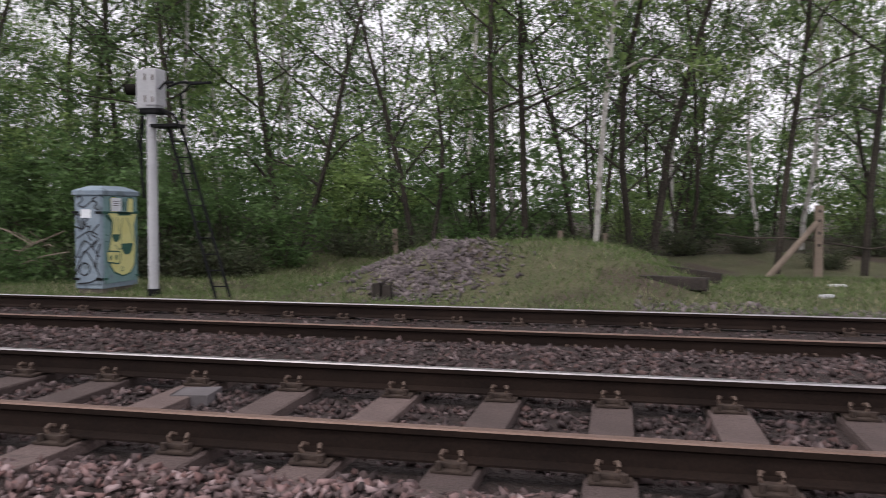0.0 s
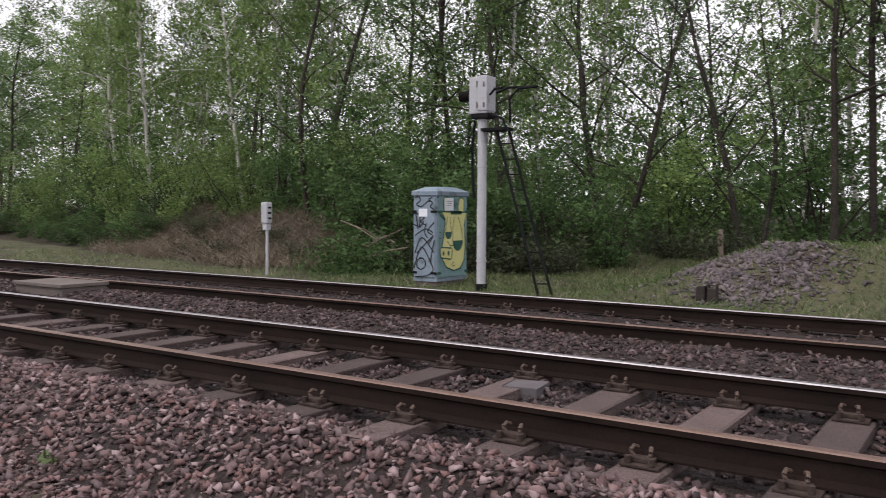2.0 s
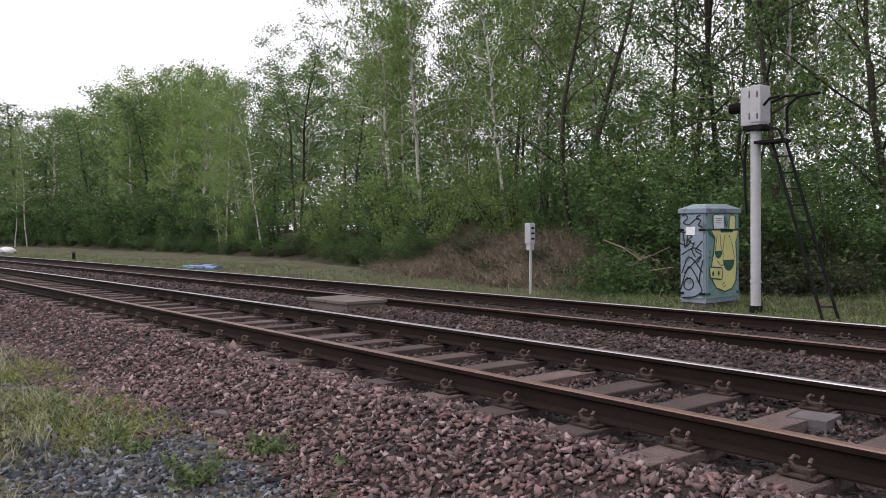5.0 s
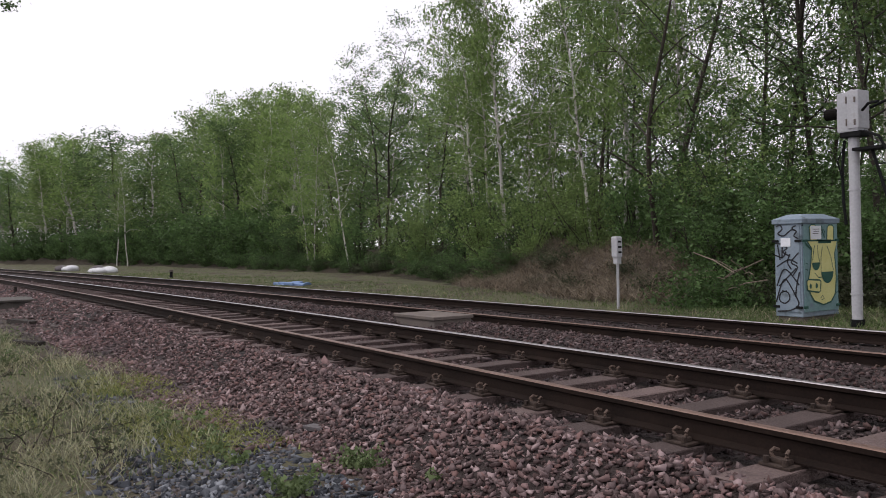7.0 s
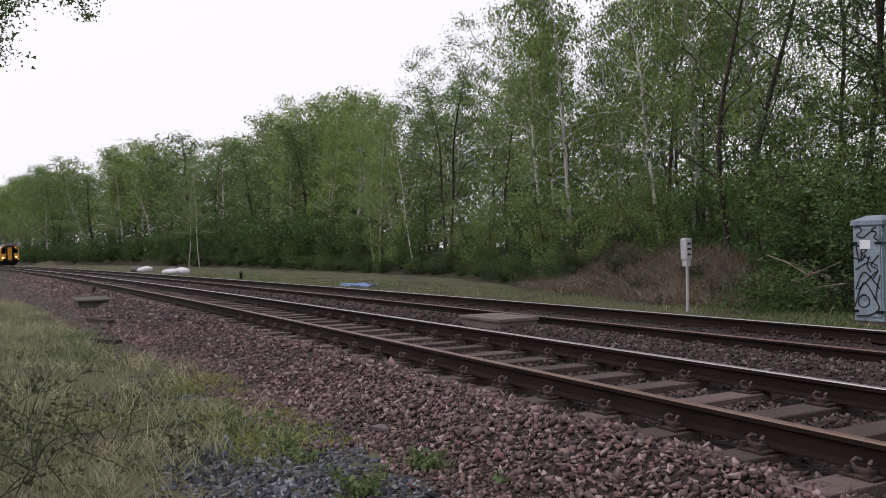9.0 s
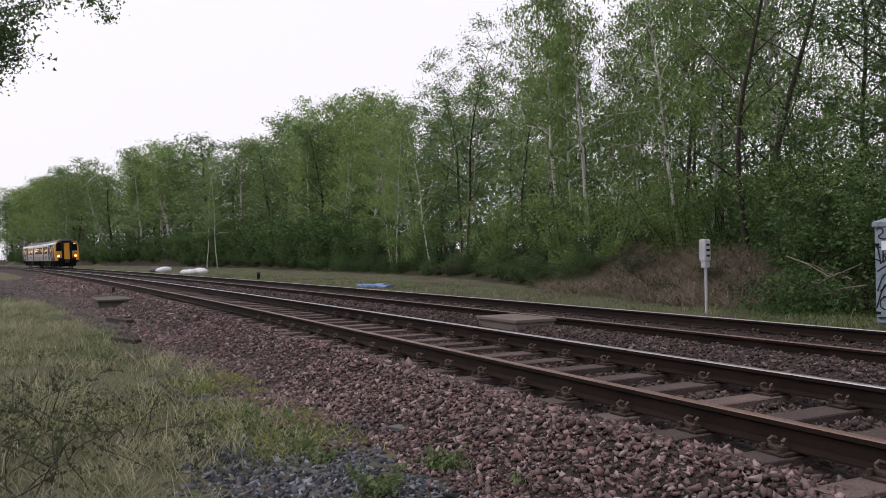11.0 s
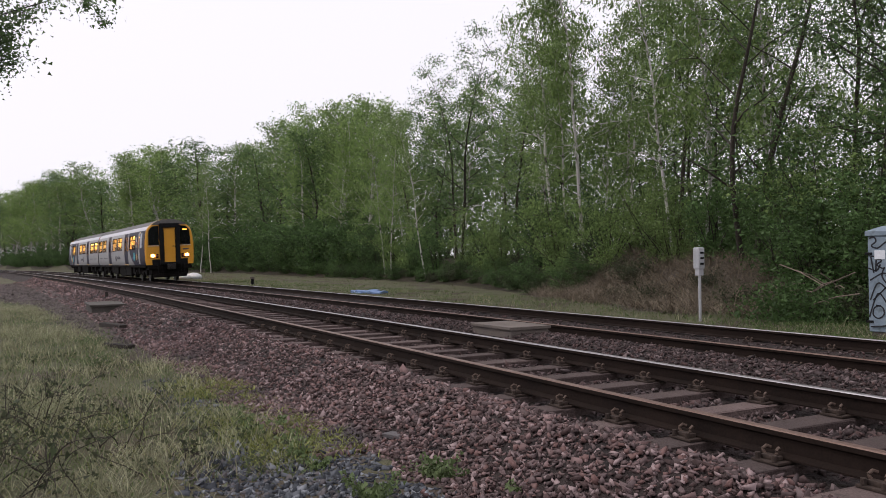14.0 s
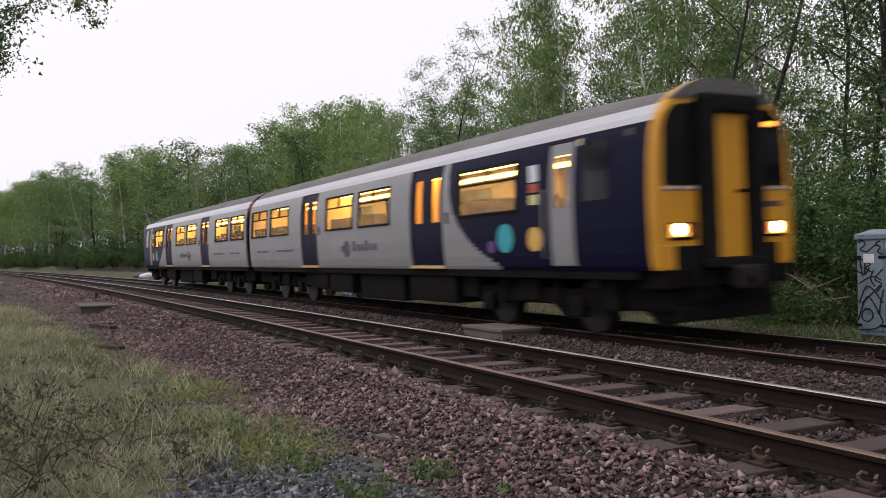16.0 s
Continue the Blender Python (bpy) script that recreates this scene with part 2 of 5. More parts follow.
    steel=mat("worn wheel steel", (0.0315, 0.02835, 0.02678), (0.0504, 0.04725, 0.0441), 4, 40, 0.45, 0.1, metal=0.7, depth=0.002),
    teal=mat("teal roundel", (0.03, 0.3, 0.36), (0.05, 0.36, 0.42), 4, 30, 0.5, 0),
    ochre=mat("ochre roundel", (0.6, 0.36, 0.08), (0.68, 0.42, 0.12), 4, 30, 0.5, 0),
    violet=mat("violet roundel", (0.1, 0.05, 0.16), (0.14, 0.07, 0.2), 4, 30, 0.5, 0),
    inkgrey=mat("dark grey lettering", (0.05, 0.045, 0.06), (0.09, 0.08, 0.1), 4, 30, 0.5, 0),
    red=mat("red coupling band", (0.4, 0.08, 0.05), (0.5, 0.12, 0.07), 4, 30, 0.5, 0),
    cabglass=mat("dark cab glass", (0.003, 0.0035, 0.004), (0.006, 0.006, 0.007), 2, 20, 0.12, 0, spec=0.3),
    window=glass("carriage window glass", (0.92, 0.87, 0.76), 0.05),
    # the amber of the light inside is put into this glass colour
    doorglass=glass("door glass with amber glow in its tint", (0.88, 0.66, 0.36), 0.05),
    lining=mat("cream carriage lining", (0.682, 0.55, 0.33), (0.77, 0.638, 0.396), 2, 20, 0.7, 0),
    seat=mat("dark blue seat moquette", (0.03, 0.03, 0.05), (0.06, 0.055, 0.08), 6, 60, 0.9, 0.2, depth=0.004),
    saloon=glow("warm saloon lighting", (1.0, 0.55, 0.14), 17.0),
    head=glow("headlamp", (1.0, 0.56, 0.2), 22.0),
    # lens made to glow amber, for the halo round the headlamp
    lens=glow("amber lens with headlamp halo", (1.0, 0.36, 0.06), 1.7),
    marker=glow("amber destination display", (1.0, 0.4, 0.05), 2.2),
)


# ---- building helpers ----
def part(name, bm, material, parent=None, label="", smooth=False):
    """Link a bmesh, or mesh data, as one mesh object under a thing or a part."""
    if isinstance(bm, bmesh.types.BMesh):
        me = bpy.data.meshes.new(name)
        bmesh.ops.recalc_face_normals(bm, faces=bm.faces[:])
        bm.to_mesh(me)
        bm.free()
    else:
        me = bm
    if material is not None and not me.materials:
        me.materials.append(material)
    if smooth:
        me.polygons.foreach_set("use_smooth", [True] * len(me.polygons))
    ob = new(name, me)
    ob.parent = parent
    return tagged(ob, label)


def thing(name, label, category, group="", at=None, kind=""):
    ob = tagged(new(name), label, category, group, kind)
    if at is not None:
        ob.matrix_basis = at
    return ob


def add_box(bm, x0, x1, y0, y1, z0, z1, bevel=0.0, m=None):
    r = bmesh.ops.create_cube(bm, size=1, matrix=Matrix.Translation(((x0 + x1) / 2, (y0 + y1) / 2, (z0 + z1) / 2)) @ Matrix.Diagonal((x1 - x0, y1 - y0, z1 - z0, 1)))
    vs = r["verts"]
    if bevel:
        es = list({e for v in vs for e in v.link_edges})
        b = bmesh.ops.bevel(bm, geom=es, offset=bevel, segments=2, affect="EDGES", profile=0.6)
        vs = b["verts"]
    if m is not None:
        bmesh.ops.transform(bm, matrix=m, verts=vs)
    return vs


def boxm(x0, x1, y0, y1, z0, z1, bevel=0.0, m=None):
    bm = bmesh.new()
    add_box(bm, x0, x1, y0, y1, z0, z1, bevel, m)
    return bm


def add_rod(bm, a, b, r0, r1=None, n=10):
    a, b = Vector(a), Vector(b)
    d = b - a
    q = d.to_track_quat("Z", "Y").to_matrix().to_4x4()
    bmesh.ops.create_cone(bm, cap_ends=True, segments=n, radius1=r0, radius2=r0 if r1 is None else r1, depth=d.length, matrix=Matrix.Translation((a + b) / 2) @ q)


def rod(a, b, r0, r1=None, n=10):
    bm = bmesh.new()
    add_rod(bm, a, b, r0, r1, n)
    return bm


def sweep(bm, pts, r, n=6):
    """A round bar bent along points; r: one radius or one for each point."""
    pts = [Vector(p) for p in pts]
    rings = []
    for i, p in enumerate(pts):
        d = (pts[min(i + 1, len(pts) - 1)] - pts[max(i - 1, 0)]).normalized()
        u = d.cross(Vector((0.31, 0.2, 0.93))).normalized()
        w = d.cross(u)
        rr = r[i] if isinstance(r, (list, tuple)) else r
        rings.append([bm.verts.new(p + u * rr * math.cos(k * 2 * math.pi / n) + w * rr * math.sin(k * 2 * math.pi / n)) for k in range(n)])
    for a, b in zip(rings, rings[1:]):
        for k in range(n):
            bm.faces.new((a[k], a[(k + 1) % n], b[(k + 1) % n], b[k]))
    bm.faces.new(rings[0][::-1]), bm.faces.new(rings[-1])


def soup(name, verts, faces):
    """Mesh data from numpy arrays of corners and faces of one size."""
    me = bpy.data.meshes.new(name)
    k = faces.shape[1]
    me.vertices.add(len(verts)), me.loops.add(faces.size), me.polygons.add(len(faces))
    me.vertices.foreach_set("co", np.asarray(verts, dtype=np.float32).ravel())
    me.loops.foreach_set("vertex_index", faces.astype(np.int32).ravel())
    me.polygons.foreach_set("loop_start", np.arange(0, faces.size, k, dtype=np.int32))
    me.polygons.foreach_set("loop_total", np.full(len(faces), k, dtype=np.int32))
    me.update(calc_edges=True)
    me.validate()
    return me


rng = np.random.default_rng(7)

# ---- the lie of the land ----
RAILS = ((4.01, 0.0), (5.52, 0.0), (8.21, -0.125), (9.72, -0.078))


def bend(x):
    """How far the line swings towards the camera's side, west of x = -6."""
    u = np.maximum(0.0, -6.0 - np.asarray(x, dtype=float))
    w = np.minimum(u, 150.0)
    return 7.056e-4 * w * w / (1 + 0.0071 * w) + 9e-4 * np.maximum(0.0, w - 115) ** 2 + 0.148 * (u - w)


def step(x, a, b):
    t = np.clip((np.asarray(x, dtype=float) - a) / (b - a), 0, 1)
    return t * t * (3 - 2 * t)


def edge(x):
    """The foot of the wooded bank, as a distance across the line."""
    return np.interp(x, [-400, -130, -89, -47, -35, -21, -15, -10, -5, 2, 30], [24, 24, 24, 21.0, 19.6, 15.2, 13.6, 14.0, 15.8, 18.5, 22.0])


def verge(x):
    """How far the rough grass of the near verge reaches towards the line."""
    return np.interp(x, [-60, -40, -35, -25, -18.6, -14.7, -12.5, -8.5, -6.6], [-2.5, -1.0, 0.3, 1.0, 1.4, 1.75, 2.3, 2.05, 2.0])


def wobble(x, y):
    return 0.5 * np.sin(x * 1.7 + 0.6 * np.sin(y * 1.3)) * np.cos(y * 1.9 + 0.5 * x) + 0.35 * np.sin(3.9 * x + 1.1) * np.sin(4.3 * y - 0.7 * x) + 0.3 * np.sin(0.6 * x - 0.45 * y)


def ground_height(x, y):
    x, y = np.asarray(x, dtype=float), np.asarray(y, dtype=float)
    v = y + bend(x)
    z = -0.55 + 0.035 * wobble(x, y)
    z = z + step(v, 9.9, 10.7) * (0.25 + 0.01 * wobble(x, y))
    bank = step(v, edge(x), edge(x) + 3.2) * (0.35 + 0.8 * step(-x, 9, 13) + 0.3 * step(-x, 60, 100))
    z = z + bank * (1 + 0.18 * wobble(x * 0.8, y * 0.8))
    mound = np.exp(-(((x + 1.75) / 2.8) ** 4)) * np.exp(-(((y - 15.2) / 2.5) ** 4))
    z = z + mound * (0.8 + 0.1 * wobble(x, y)) * (1 - 0.6 * step(v, edge(x), edge(x) + 3.2))
    heap = np.exp(-(((x + 3.2) / 1.2) ** 2 + ((y - 13.4) / 1.0) ** 2))
    z = z + heap * 0.06
    return z - 0.2 * step(v, 2.7, 3.3) * (1 - step(v, 9.6, 10.2))


def sheet(name, xs, ys, height, material, parent=None):
    X, Y = np.meshgrid(xs, ys, indexing="ij")
    V = np.stack([X, Y, height(X, Y)], -1).reshape(-1, 3)
    i = np.arange(len(xs) * len(ys)).reshape(len(xs), len(ys))
    F = np.stack([i[:-1, :-1], i[1:, :-1], i[1:, 1:], i[:-1, 1:]], -1).reshape(-1, 4)
    ob = part(name, soup(name, V, F), material, parent, smooth=True)
    return ob


def spread(*spans):
    return np.unique(np.concatenate([np.arange(a, b, s) for a, b, s in spans]))


xs = spread((-900, -160, 40), (-160, -40, 2.0), (-40, -16, 0.5), (-16, 9, 0.22), (9, 40, 1.5), (40, 801, 40))
ys = spread((-600, -40, 40), (-40, -4, 2), (-4, 5, 0.3), (5, 10, 1.0), (10, 20, 0.22), (20, 34, 0.8), (34, 90, 4), (90, 901, 45))
ground = tagged(sheet("ground", xs, ys, ground_height, M["soil"]), "uneven lineside ground of grass, soil and bare bank", "ground", kind="structure")
me = ground.data
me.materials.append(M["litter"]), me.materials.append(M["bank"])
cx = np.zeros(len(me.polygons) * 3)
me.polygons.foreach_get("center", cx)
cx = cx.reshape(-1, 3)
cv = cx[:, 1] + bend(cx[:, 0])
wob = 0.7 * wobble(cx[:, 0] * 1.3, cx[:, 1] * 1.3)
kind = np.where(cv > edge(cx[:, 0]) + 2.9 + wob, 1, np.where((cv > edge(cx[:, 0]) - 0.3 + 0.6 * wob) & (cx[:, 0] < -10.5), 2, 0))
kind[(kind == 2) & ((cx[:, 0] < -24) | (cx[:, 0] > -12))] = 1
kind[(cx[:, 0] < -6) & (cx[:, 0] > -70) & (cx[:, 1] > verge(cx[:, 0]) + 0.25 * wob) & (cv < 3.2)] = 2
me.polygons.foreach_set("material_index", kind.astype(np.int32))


def bed_height(x, y):
    """The ballast: shouldered by the near track, a low hump between the tracks, level with the far sleepers."""
    v = y + bend(x)
    z = np.interp(v, [2.2, 2.75, 3.15, 3.45, 3.62, 3.8, 4.0, 5.6, 6.1, 6.9, 7.8, 8.2, 9.7, 10.2, 10.9], [-0.66, -0.53, -0.34, -0.2, -0.2, -0.24, -0.245, -0.245, -0.215, -0.19, -0.245, -0.27, -0.265, -0.29, -0.42])
    z = z - 0.13 * step(x, -14.2, -13.2) * (1 - step(x, -11.4, -10.4)) * step(v, 5.7, 6.2) * (1 - step(v, 7.0, 7.6))
    return z + 0.014 * wobble(x * 2.3, y * 2.7)


# the bed's dark colour stands for shade in the gaps between stones
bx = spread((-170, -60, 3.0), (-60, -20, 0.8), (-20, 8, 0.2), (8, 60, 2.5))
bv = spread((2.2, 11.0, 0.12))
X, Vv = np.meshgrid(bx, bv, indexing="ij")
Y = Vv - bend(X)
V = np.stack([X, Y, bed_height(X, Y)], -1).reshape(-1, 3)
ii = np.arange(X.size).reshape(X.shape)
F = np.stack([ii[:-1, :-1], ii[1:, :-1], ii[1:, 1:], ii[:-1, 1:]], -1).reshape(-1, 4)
ballast_bed = tagged(part("ballast_bed", soup("ballast_bed", V, F), M["bed"], smooth=True), "packed bed of dusty reddish ballast under the tracks, darkened for gap shade", "ballast", kind="structure")


# ---- tracks ----
RAIL_PROFILE = ((-0.07, -0.159), (0.07, -0.159), (0.07, -0.148), (0.016, -0.128), (0.011, -0.05), (0.034, -0.036), (0.034, -0.008), (0.026, 0.0), (-0.026, 0.0), (-0.034, -0.008), (-0.034, -0.036), (-0.011, -0.05), (-0.016, -0.128), (-0.07, -0.148))


def rail(v, z, head, parent):
    bm = bmesh.new()
    rings = []
    for x in spread((-330, -140, 8), (-140, -6, 1.5), (-6, 70, 8)):
        y = v - float(bend(x))
        rings.append([bm.verts.new((x, y + a, z + b)) for a, b in RAIL_PROFILE])
    n = len(RAIL_PROFILE)
    for a, b in zip(rings, rings[1:]):
        for k in range(n):
            f = bm.faces.new((a[k], b[k], b[(k + 1) % n], a[(k + 1) % n]))
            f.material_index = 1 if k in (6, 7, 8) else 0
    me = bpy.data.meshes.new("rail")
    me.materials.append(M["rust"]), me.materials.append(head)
    bmesh.ops.recalc_face_normals(bm, faces=bm.faces[:])
    bm.to_mesh(me), bm.free()
    return part("rail", me, None, parent)


def sleeper_mesh(seed):
    bm = boxm(-0.125, 0.125, -1.29, 1.29, -0.1, 0.0, 0.012)
    rnd = random.Random(seed)
    for v in bm.verts:
        v.co += Vector((rnd.uniform(-0.006, 0.006), rnd.uniform(-0.01, 0.01), rnd.uniform(-0.005, 0.004)))
    me = bpy.data.meshes.new("sleeper")
    bmesh.ops.recalc_face_normals(bm, faces=bm.faces[:])
    bm.to_mesh(me), bm.free()
    me.materials.append(M["sleeper"])
    return me


def chair_mesh():
    """A cast base plate with two jaws and bolt heads."""
    bm = boxm(-0.1, 0.1, -0.17, 0.17, 0.0, 0.018, 0.006)
    for s in (-1, 1):
        add_box(bm, -0.06, 0.06, s * 0.105 - 0.03, s * 0.105 + 0.03, 0.016, 0.045, 0.008)
        add_rod(bm, (-0.06, s * 0.155, 0.02), (-0.06, s * 0.155, 0.055), 0.017, n=8)
        add_rod(bm, (0.06, s * 0.155, 0.02), (0.06, s * 0.155, 0.055), 0.017, n=8)
    me = bpy.data.meshes.new("chair")
    bmesh.ops.recalc_face_normals(bm, faces=bm.faces[:])
    bm.to_mesh(me), bm.free()
    me.materials.append(M["iron"])
    return me


def clip_mesh():
    """A sprung rail clip, bent like a horseshoe with curled ends."""
    bm = bmesh.new()
    pts = []
    for k in range(13):
        a = math.pi * (1.0 + k / 12)
        pts.append((0.05 * math.cos(a), -0.11 - 0.012 * math.sin(a), 0.085 + 0.045 * math.sin(a)))
    pts = [(-0.03, -0.062, 0.09), (-0.045, -0.085, 0.1)] + pts + [(0.045, -0.085, 0.1), (0.03, -0.062, 0.09)]
    sweep(bm, pts, 0.0105, 6)
    me = bpy.data.meshes.new("clip")
    bmesh.ops.recalc_face_normals(bm, faces=bm.faces[:])
    bm.to_mesh(me), bm.free()
    me.materials.append(M["clip"])
    return me


SLEEPERS, CHAIR, CLIP = [sleeper_mesh(k) for k in range(5)], chair_mesh(), clip_mesh()


def track(label, a, b, heads, first, start, end, fastened, sunk):
    t = thing("railway_track", label, "track", "railway tracks", kind="structure")
    for (v, z), head in zip((a, b), heads):
        rail(v, z, head, t)
    mid, zm = (a[0] + b[0]) / 2, (a[1] + b[1]) / 2
    rnd = random.Random(3)
    x = first
    while x < end:
        x += 0.71
    while x > start:
        x -= 0.71
        turn = math.degrees(math.atan(float(bend(x - 0.5) - bend(x + 0.5))))
        tilt = math.degrees(math.atan((b[1] - a[1]) / 1.505))
        s = part("sleeper", SLEEPERS[rnd.randrange(5)], None, t)
        s.matrix_basis = pose(x + rnd.uniform(-0.015, 0.015), mid - float(bend(x)), zm - 0.183 - sunk + rnd.uniform(-0.006, 0.006), tilt, 0, turn + rnd.uniform(-0.8, 0.8))
        if x > fastened:
            for side in (-0.7525, 0.7525):
                c = part("chair", CHAIR, None, s)
                c.matrix_basis = pose(0, side, 0.002)
                for f in (0, 180):
                    k = part("clip", CLIP, None, s)
                    k.matrix_basis = pose(0.012 if f else -0.012, side, -0.012, 0, 0, f)
    return t


near_track = track("rusty running rails clipped to weathered timber sleepers", RAILS[0], RAILS[1], (M["brownhead"], M["polished"]), -0.69, -62, 5, -16, 0.0)
far_track = track("far running rails almost buried in reddish ballast", RAILS[2], RAILS[3], (M["brownhead"], M["polished"]), -0.4, -40, 7, -9, 0.015)

# ---- loose stones ----
WEDGE = np.array([(1.25 * math.cos(a), 1.25 * math.sin(a), z) for z in (-1, 1) for a in (0.3, 2.4, 4.5)])
WEDGE_TRIS = np.array([(2, 1, 0), (3, 4, 5), (0, 1, 4), (0, 4, 3), (1, 2, 5), (1, 5, 4), (2, 0, 3), (2, 3, 5)])
SHAPES = [WEDGE * (1 + rng.uniform(-0.55, 0.3, WEDGE.shape)) + rng.uniform(-0.25, 0.25, WEDGE.shape) for _ in range(16)]


def turns(n):
    q = rng.normal(size=(n, 4))
    q /= np.linalg.norm(q, axis=1)[:, None]
    w, x, y, z = q.T
    return np.stack([np.stack([1 - 2 * (y * y + z * z), 2 * (x * y - z * w), 2 * (x * z + y * w)], -1), np.stack([2 * (x * y + z * w), 1 - 2 * (x * x + z * z), 2 * (y * z - x * w)], -1), np.stack([2 * (x * z - y * w), 2 * (y * z + x * w), 1 - 2 * (x * x + y * y)], -1)], 1)


def stones(name, P, size, material, label, category="ballast"):
    """Many angular stones in one mesh: each its own closed piece, at P, half sunk."""
    n = len(P)
    S = np.stack(SHAPES)[rng.integers(0, len(SHAPES), n)]
    s = size * rng.lognormal(0, 0.28, (n, 1, 1)) * rng.uniform(0.65, 1.15, (n, 1, 3))
    s = s * np.array((1.25, 1.0, 0.5))
    a, b, c = rng.normal(0, 0.6, n), rng.normal(0, 0.6, n), rng.uniform(0, 2 * np.pi, n)
    o, i = np.zeros(n), np.ones(n)
    ra = np.stack([i, o, o, o, np.cos(a), -np.sin(a), o, np.sin(a), np.cos(a)], -1).reshape(n, 3, 3)
    rb = np.stack([np.cos(b), o, np.sin(b), o, i, o, -np.sin(b), o, np.cos(b)], -1).reshape(n, 3, 3)
    rc = np.stack([np.cos(c), -np.sin(c), o, np.sin(c), np.cos(c), o, o, o, i], -1).reshape(n, 3, 3)
    V = np.einsum("nij,nkj->nki", ra @ rb @ rc, S * s * 0.5) + P[:, None, :]
    F = (WEDGE_TRIS[None] + 6 * np.arange(n)[:, None, None]).reshape(-1, 3)
    return tagged(part(name, soup(name, V.reshape(-1, 3), F), material), label, category, kind="stuff")


def scatter(n, x0, x1, v0, v1):
    x, v = rng.uniform(x0, x1, n), rng.uniform(v0, v1, n)
    return x, v


def on_bed(x, v):
    y = v - bend(x)
    return np.stack([x, y, np.maximum(bed_height(x, y) * (v > 2.2) - 9 * (v <= 2.2), ground_height(x, y))], -1)


def clear_of_iron(x, v):
    keep = np.ones(len(x), bool)
    for r, _ in RAILS:
        keep &= np.abs(v - r) > 0.1
    ph = np.abs((x + 0.69 + 0.355) % 0.71 - 0.355)
    keep &= ~((ph < 0.15) & (v > 3.66) & (v < 6.02))
    ph = np.abs((x + 0.4 + 0.355) % 0.71 - 0.355)
    return keep & ~((ph < 0.14) & (v > 7.9) & (v < 10.0) & (rng.uniform(size=len(x)) < 0.75))


x, v = np.concatenate([scatter(n, *a) for n, a in ((22000, (-10, 3.2, 2.0, 3.7)), (6500, (-3.6, 3.2, 0.9, 2.1)), (6000, (-18, -10, 2.0, 3.6)), (17000, (-12, 4.0, 3.45, 5.7)), (17000, (-16, 6, 5.5, 8.15)), (9000, (-22, 9, 8.25, 10.9)), (9000, (-42, -18, 2.0, 5.6)), (6000, (-42, -16, 5.5, 8.1)), (3000, (-18, -12, 3.6, 5.6)), (5000, (-80, -42, 2.0, 5.6)))], 1)
ok = clear_of_iron(x, v) & ~((x > -6.3) & (x < -4.5) & (v < 2.45 + 0.1 * np.sin(7 * x)))
P = on_bed(x[ok], v[ok])
P[:, 2] += rng.uniform(-0.012, 0.024, len(P))
grade = np.where(P[:, 0] > -16, 0.041, np.where(P[:, 0] > -42, 0.058, 0.11))[:, None, None]
inside = P[:, 1] + bend(P[:, 0]) > 3.75 + 0.2 * rng.normal(size=len(P))
stones("ballast", P[~inside], grade[~inside], M["stone"], "angular reddish granite ballast, dusty and uneven")
stones("track_ballast", P[inside], grade[inside], M["darkish"], "darker ballast packed in and between the tracks")

# the stones of the near shoulder that lie free, one by one
loose = thing("loose_ballast", "single angular ballast stones lying proud of the shoulder", "stone")
STONES = []
for k in range(8):
    me = soup("stone", SHAPES[k] * (0.024, 0.02, 0.013), WEDGE_TRIS)
    me.materials.append(M["loose"])
    STONES.append(me)
lx, lv = scatter(280, -9, 2.0, 2.3, 3.45)
for k, (px, py, pz) in enumerate(on_bed(lx, lv)):
    s = part("stone", STONES[k % 8], None, loose)
    s.matrix_basis = pose(px, py, pz + 0.012, *rng.uniform(-25, 25, 2), rng.uniform(0, 360)) @ Matrix.Diagonal((*rng.uniform(0.8, 1.5, 3), 1))

x, v = np.concatenate([scatter(9500, -7.0, -2.4, 0.2, 2.5), scatter(700, -12, -7, 1.4, 2.3)], 1)
keep = v < np.interp(x, (-6.6, -6.2, -4.6, -4.3), (2.0, 2.4, 2.4, 2.05)) - 0.1 * np.sin(3 * x) + 0.2 * rng.normal(size=len(x))
keep &= v > np.interp(x, (-6.8, -5.4, -4.5), (1.15, 0.95, 0.2)) + 0.15 * rng.normal(size=len(x))
P = on_bed(x[keep], v[keep])
stones("grey_chippings", P, 0.043, M["slategrey"], "blue-grey stone chippings beside the verge", "gravel")
x, y = rng.normal(-3.2, 0.62, 2600), rng.normal(13.25, 0.6, 2600)
keep = wobble(x * 1.6, y * 1.6) + 0.4 * rng.normal(size=2600) > -0.15
x, y = x[keep], y[keep]
x, y = np.concatenate([x, rng.uniform(0.2, 9, 1800)]), np.concatenate([y, rng.uniform(10.3, 12.3, 1800)])
stones("spoil_heap", np.stack([x, y, ground_height(x, y) + 0.01], -1), 0.075, M["heap"], "low heap of purple-grey broken stone on grass", "rubble")


x, y = -6.5 - 68 * rng.uniform(0, 1, 26000) ** 1.25, rng.uniform(-3.2, 3.0, 26000)
keep = (y > verge(x) - 0.15 + 0.25 * rng.normal(size=26000)) & (y + bend(x) < 2.9)
stones("verge_grit", np.stack([x, y, ground_height(x, y)], -1)[keep], np.where(x[keep] < -40, 0.11, np.where(x[keep] < -18, 0.06, 0.036))[:, None, None], M["grit"], "grey-brown trodden grit between verge and ballast", "gravel")


# ---- trees and shrubs ----
def tube(pts, radii, n):
    pts, radii = np.asarray(pts, float), np.asarray(radii, float)
    d = np.gradient(pts, axis=0)
    d /= np.linalg.norm(d, axis=1)[:, None] + 1e-9
    u = np.cross(d, (0.29, 0.83, 0.17))
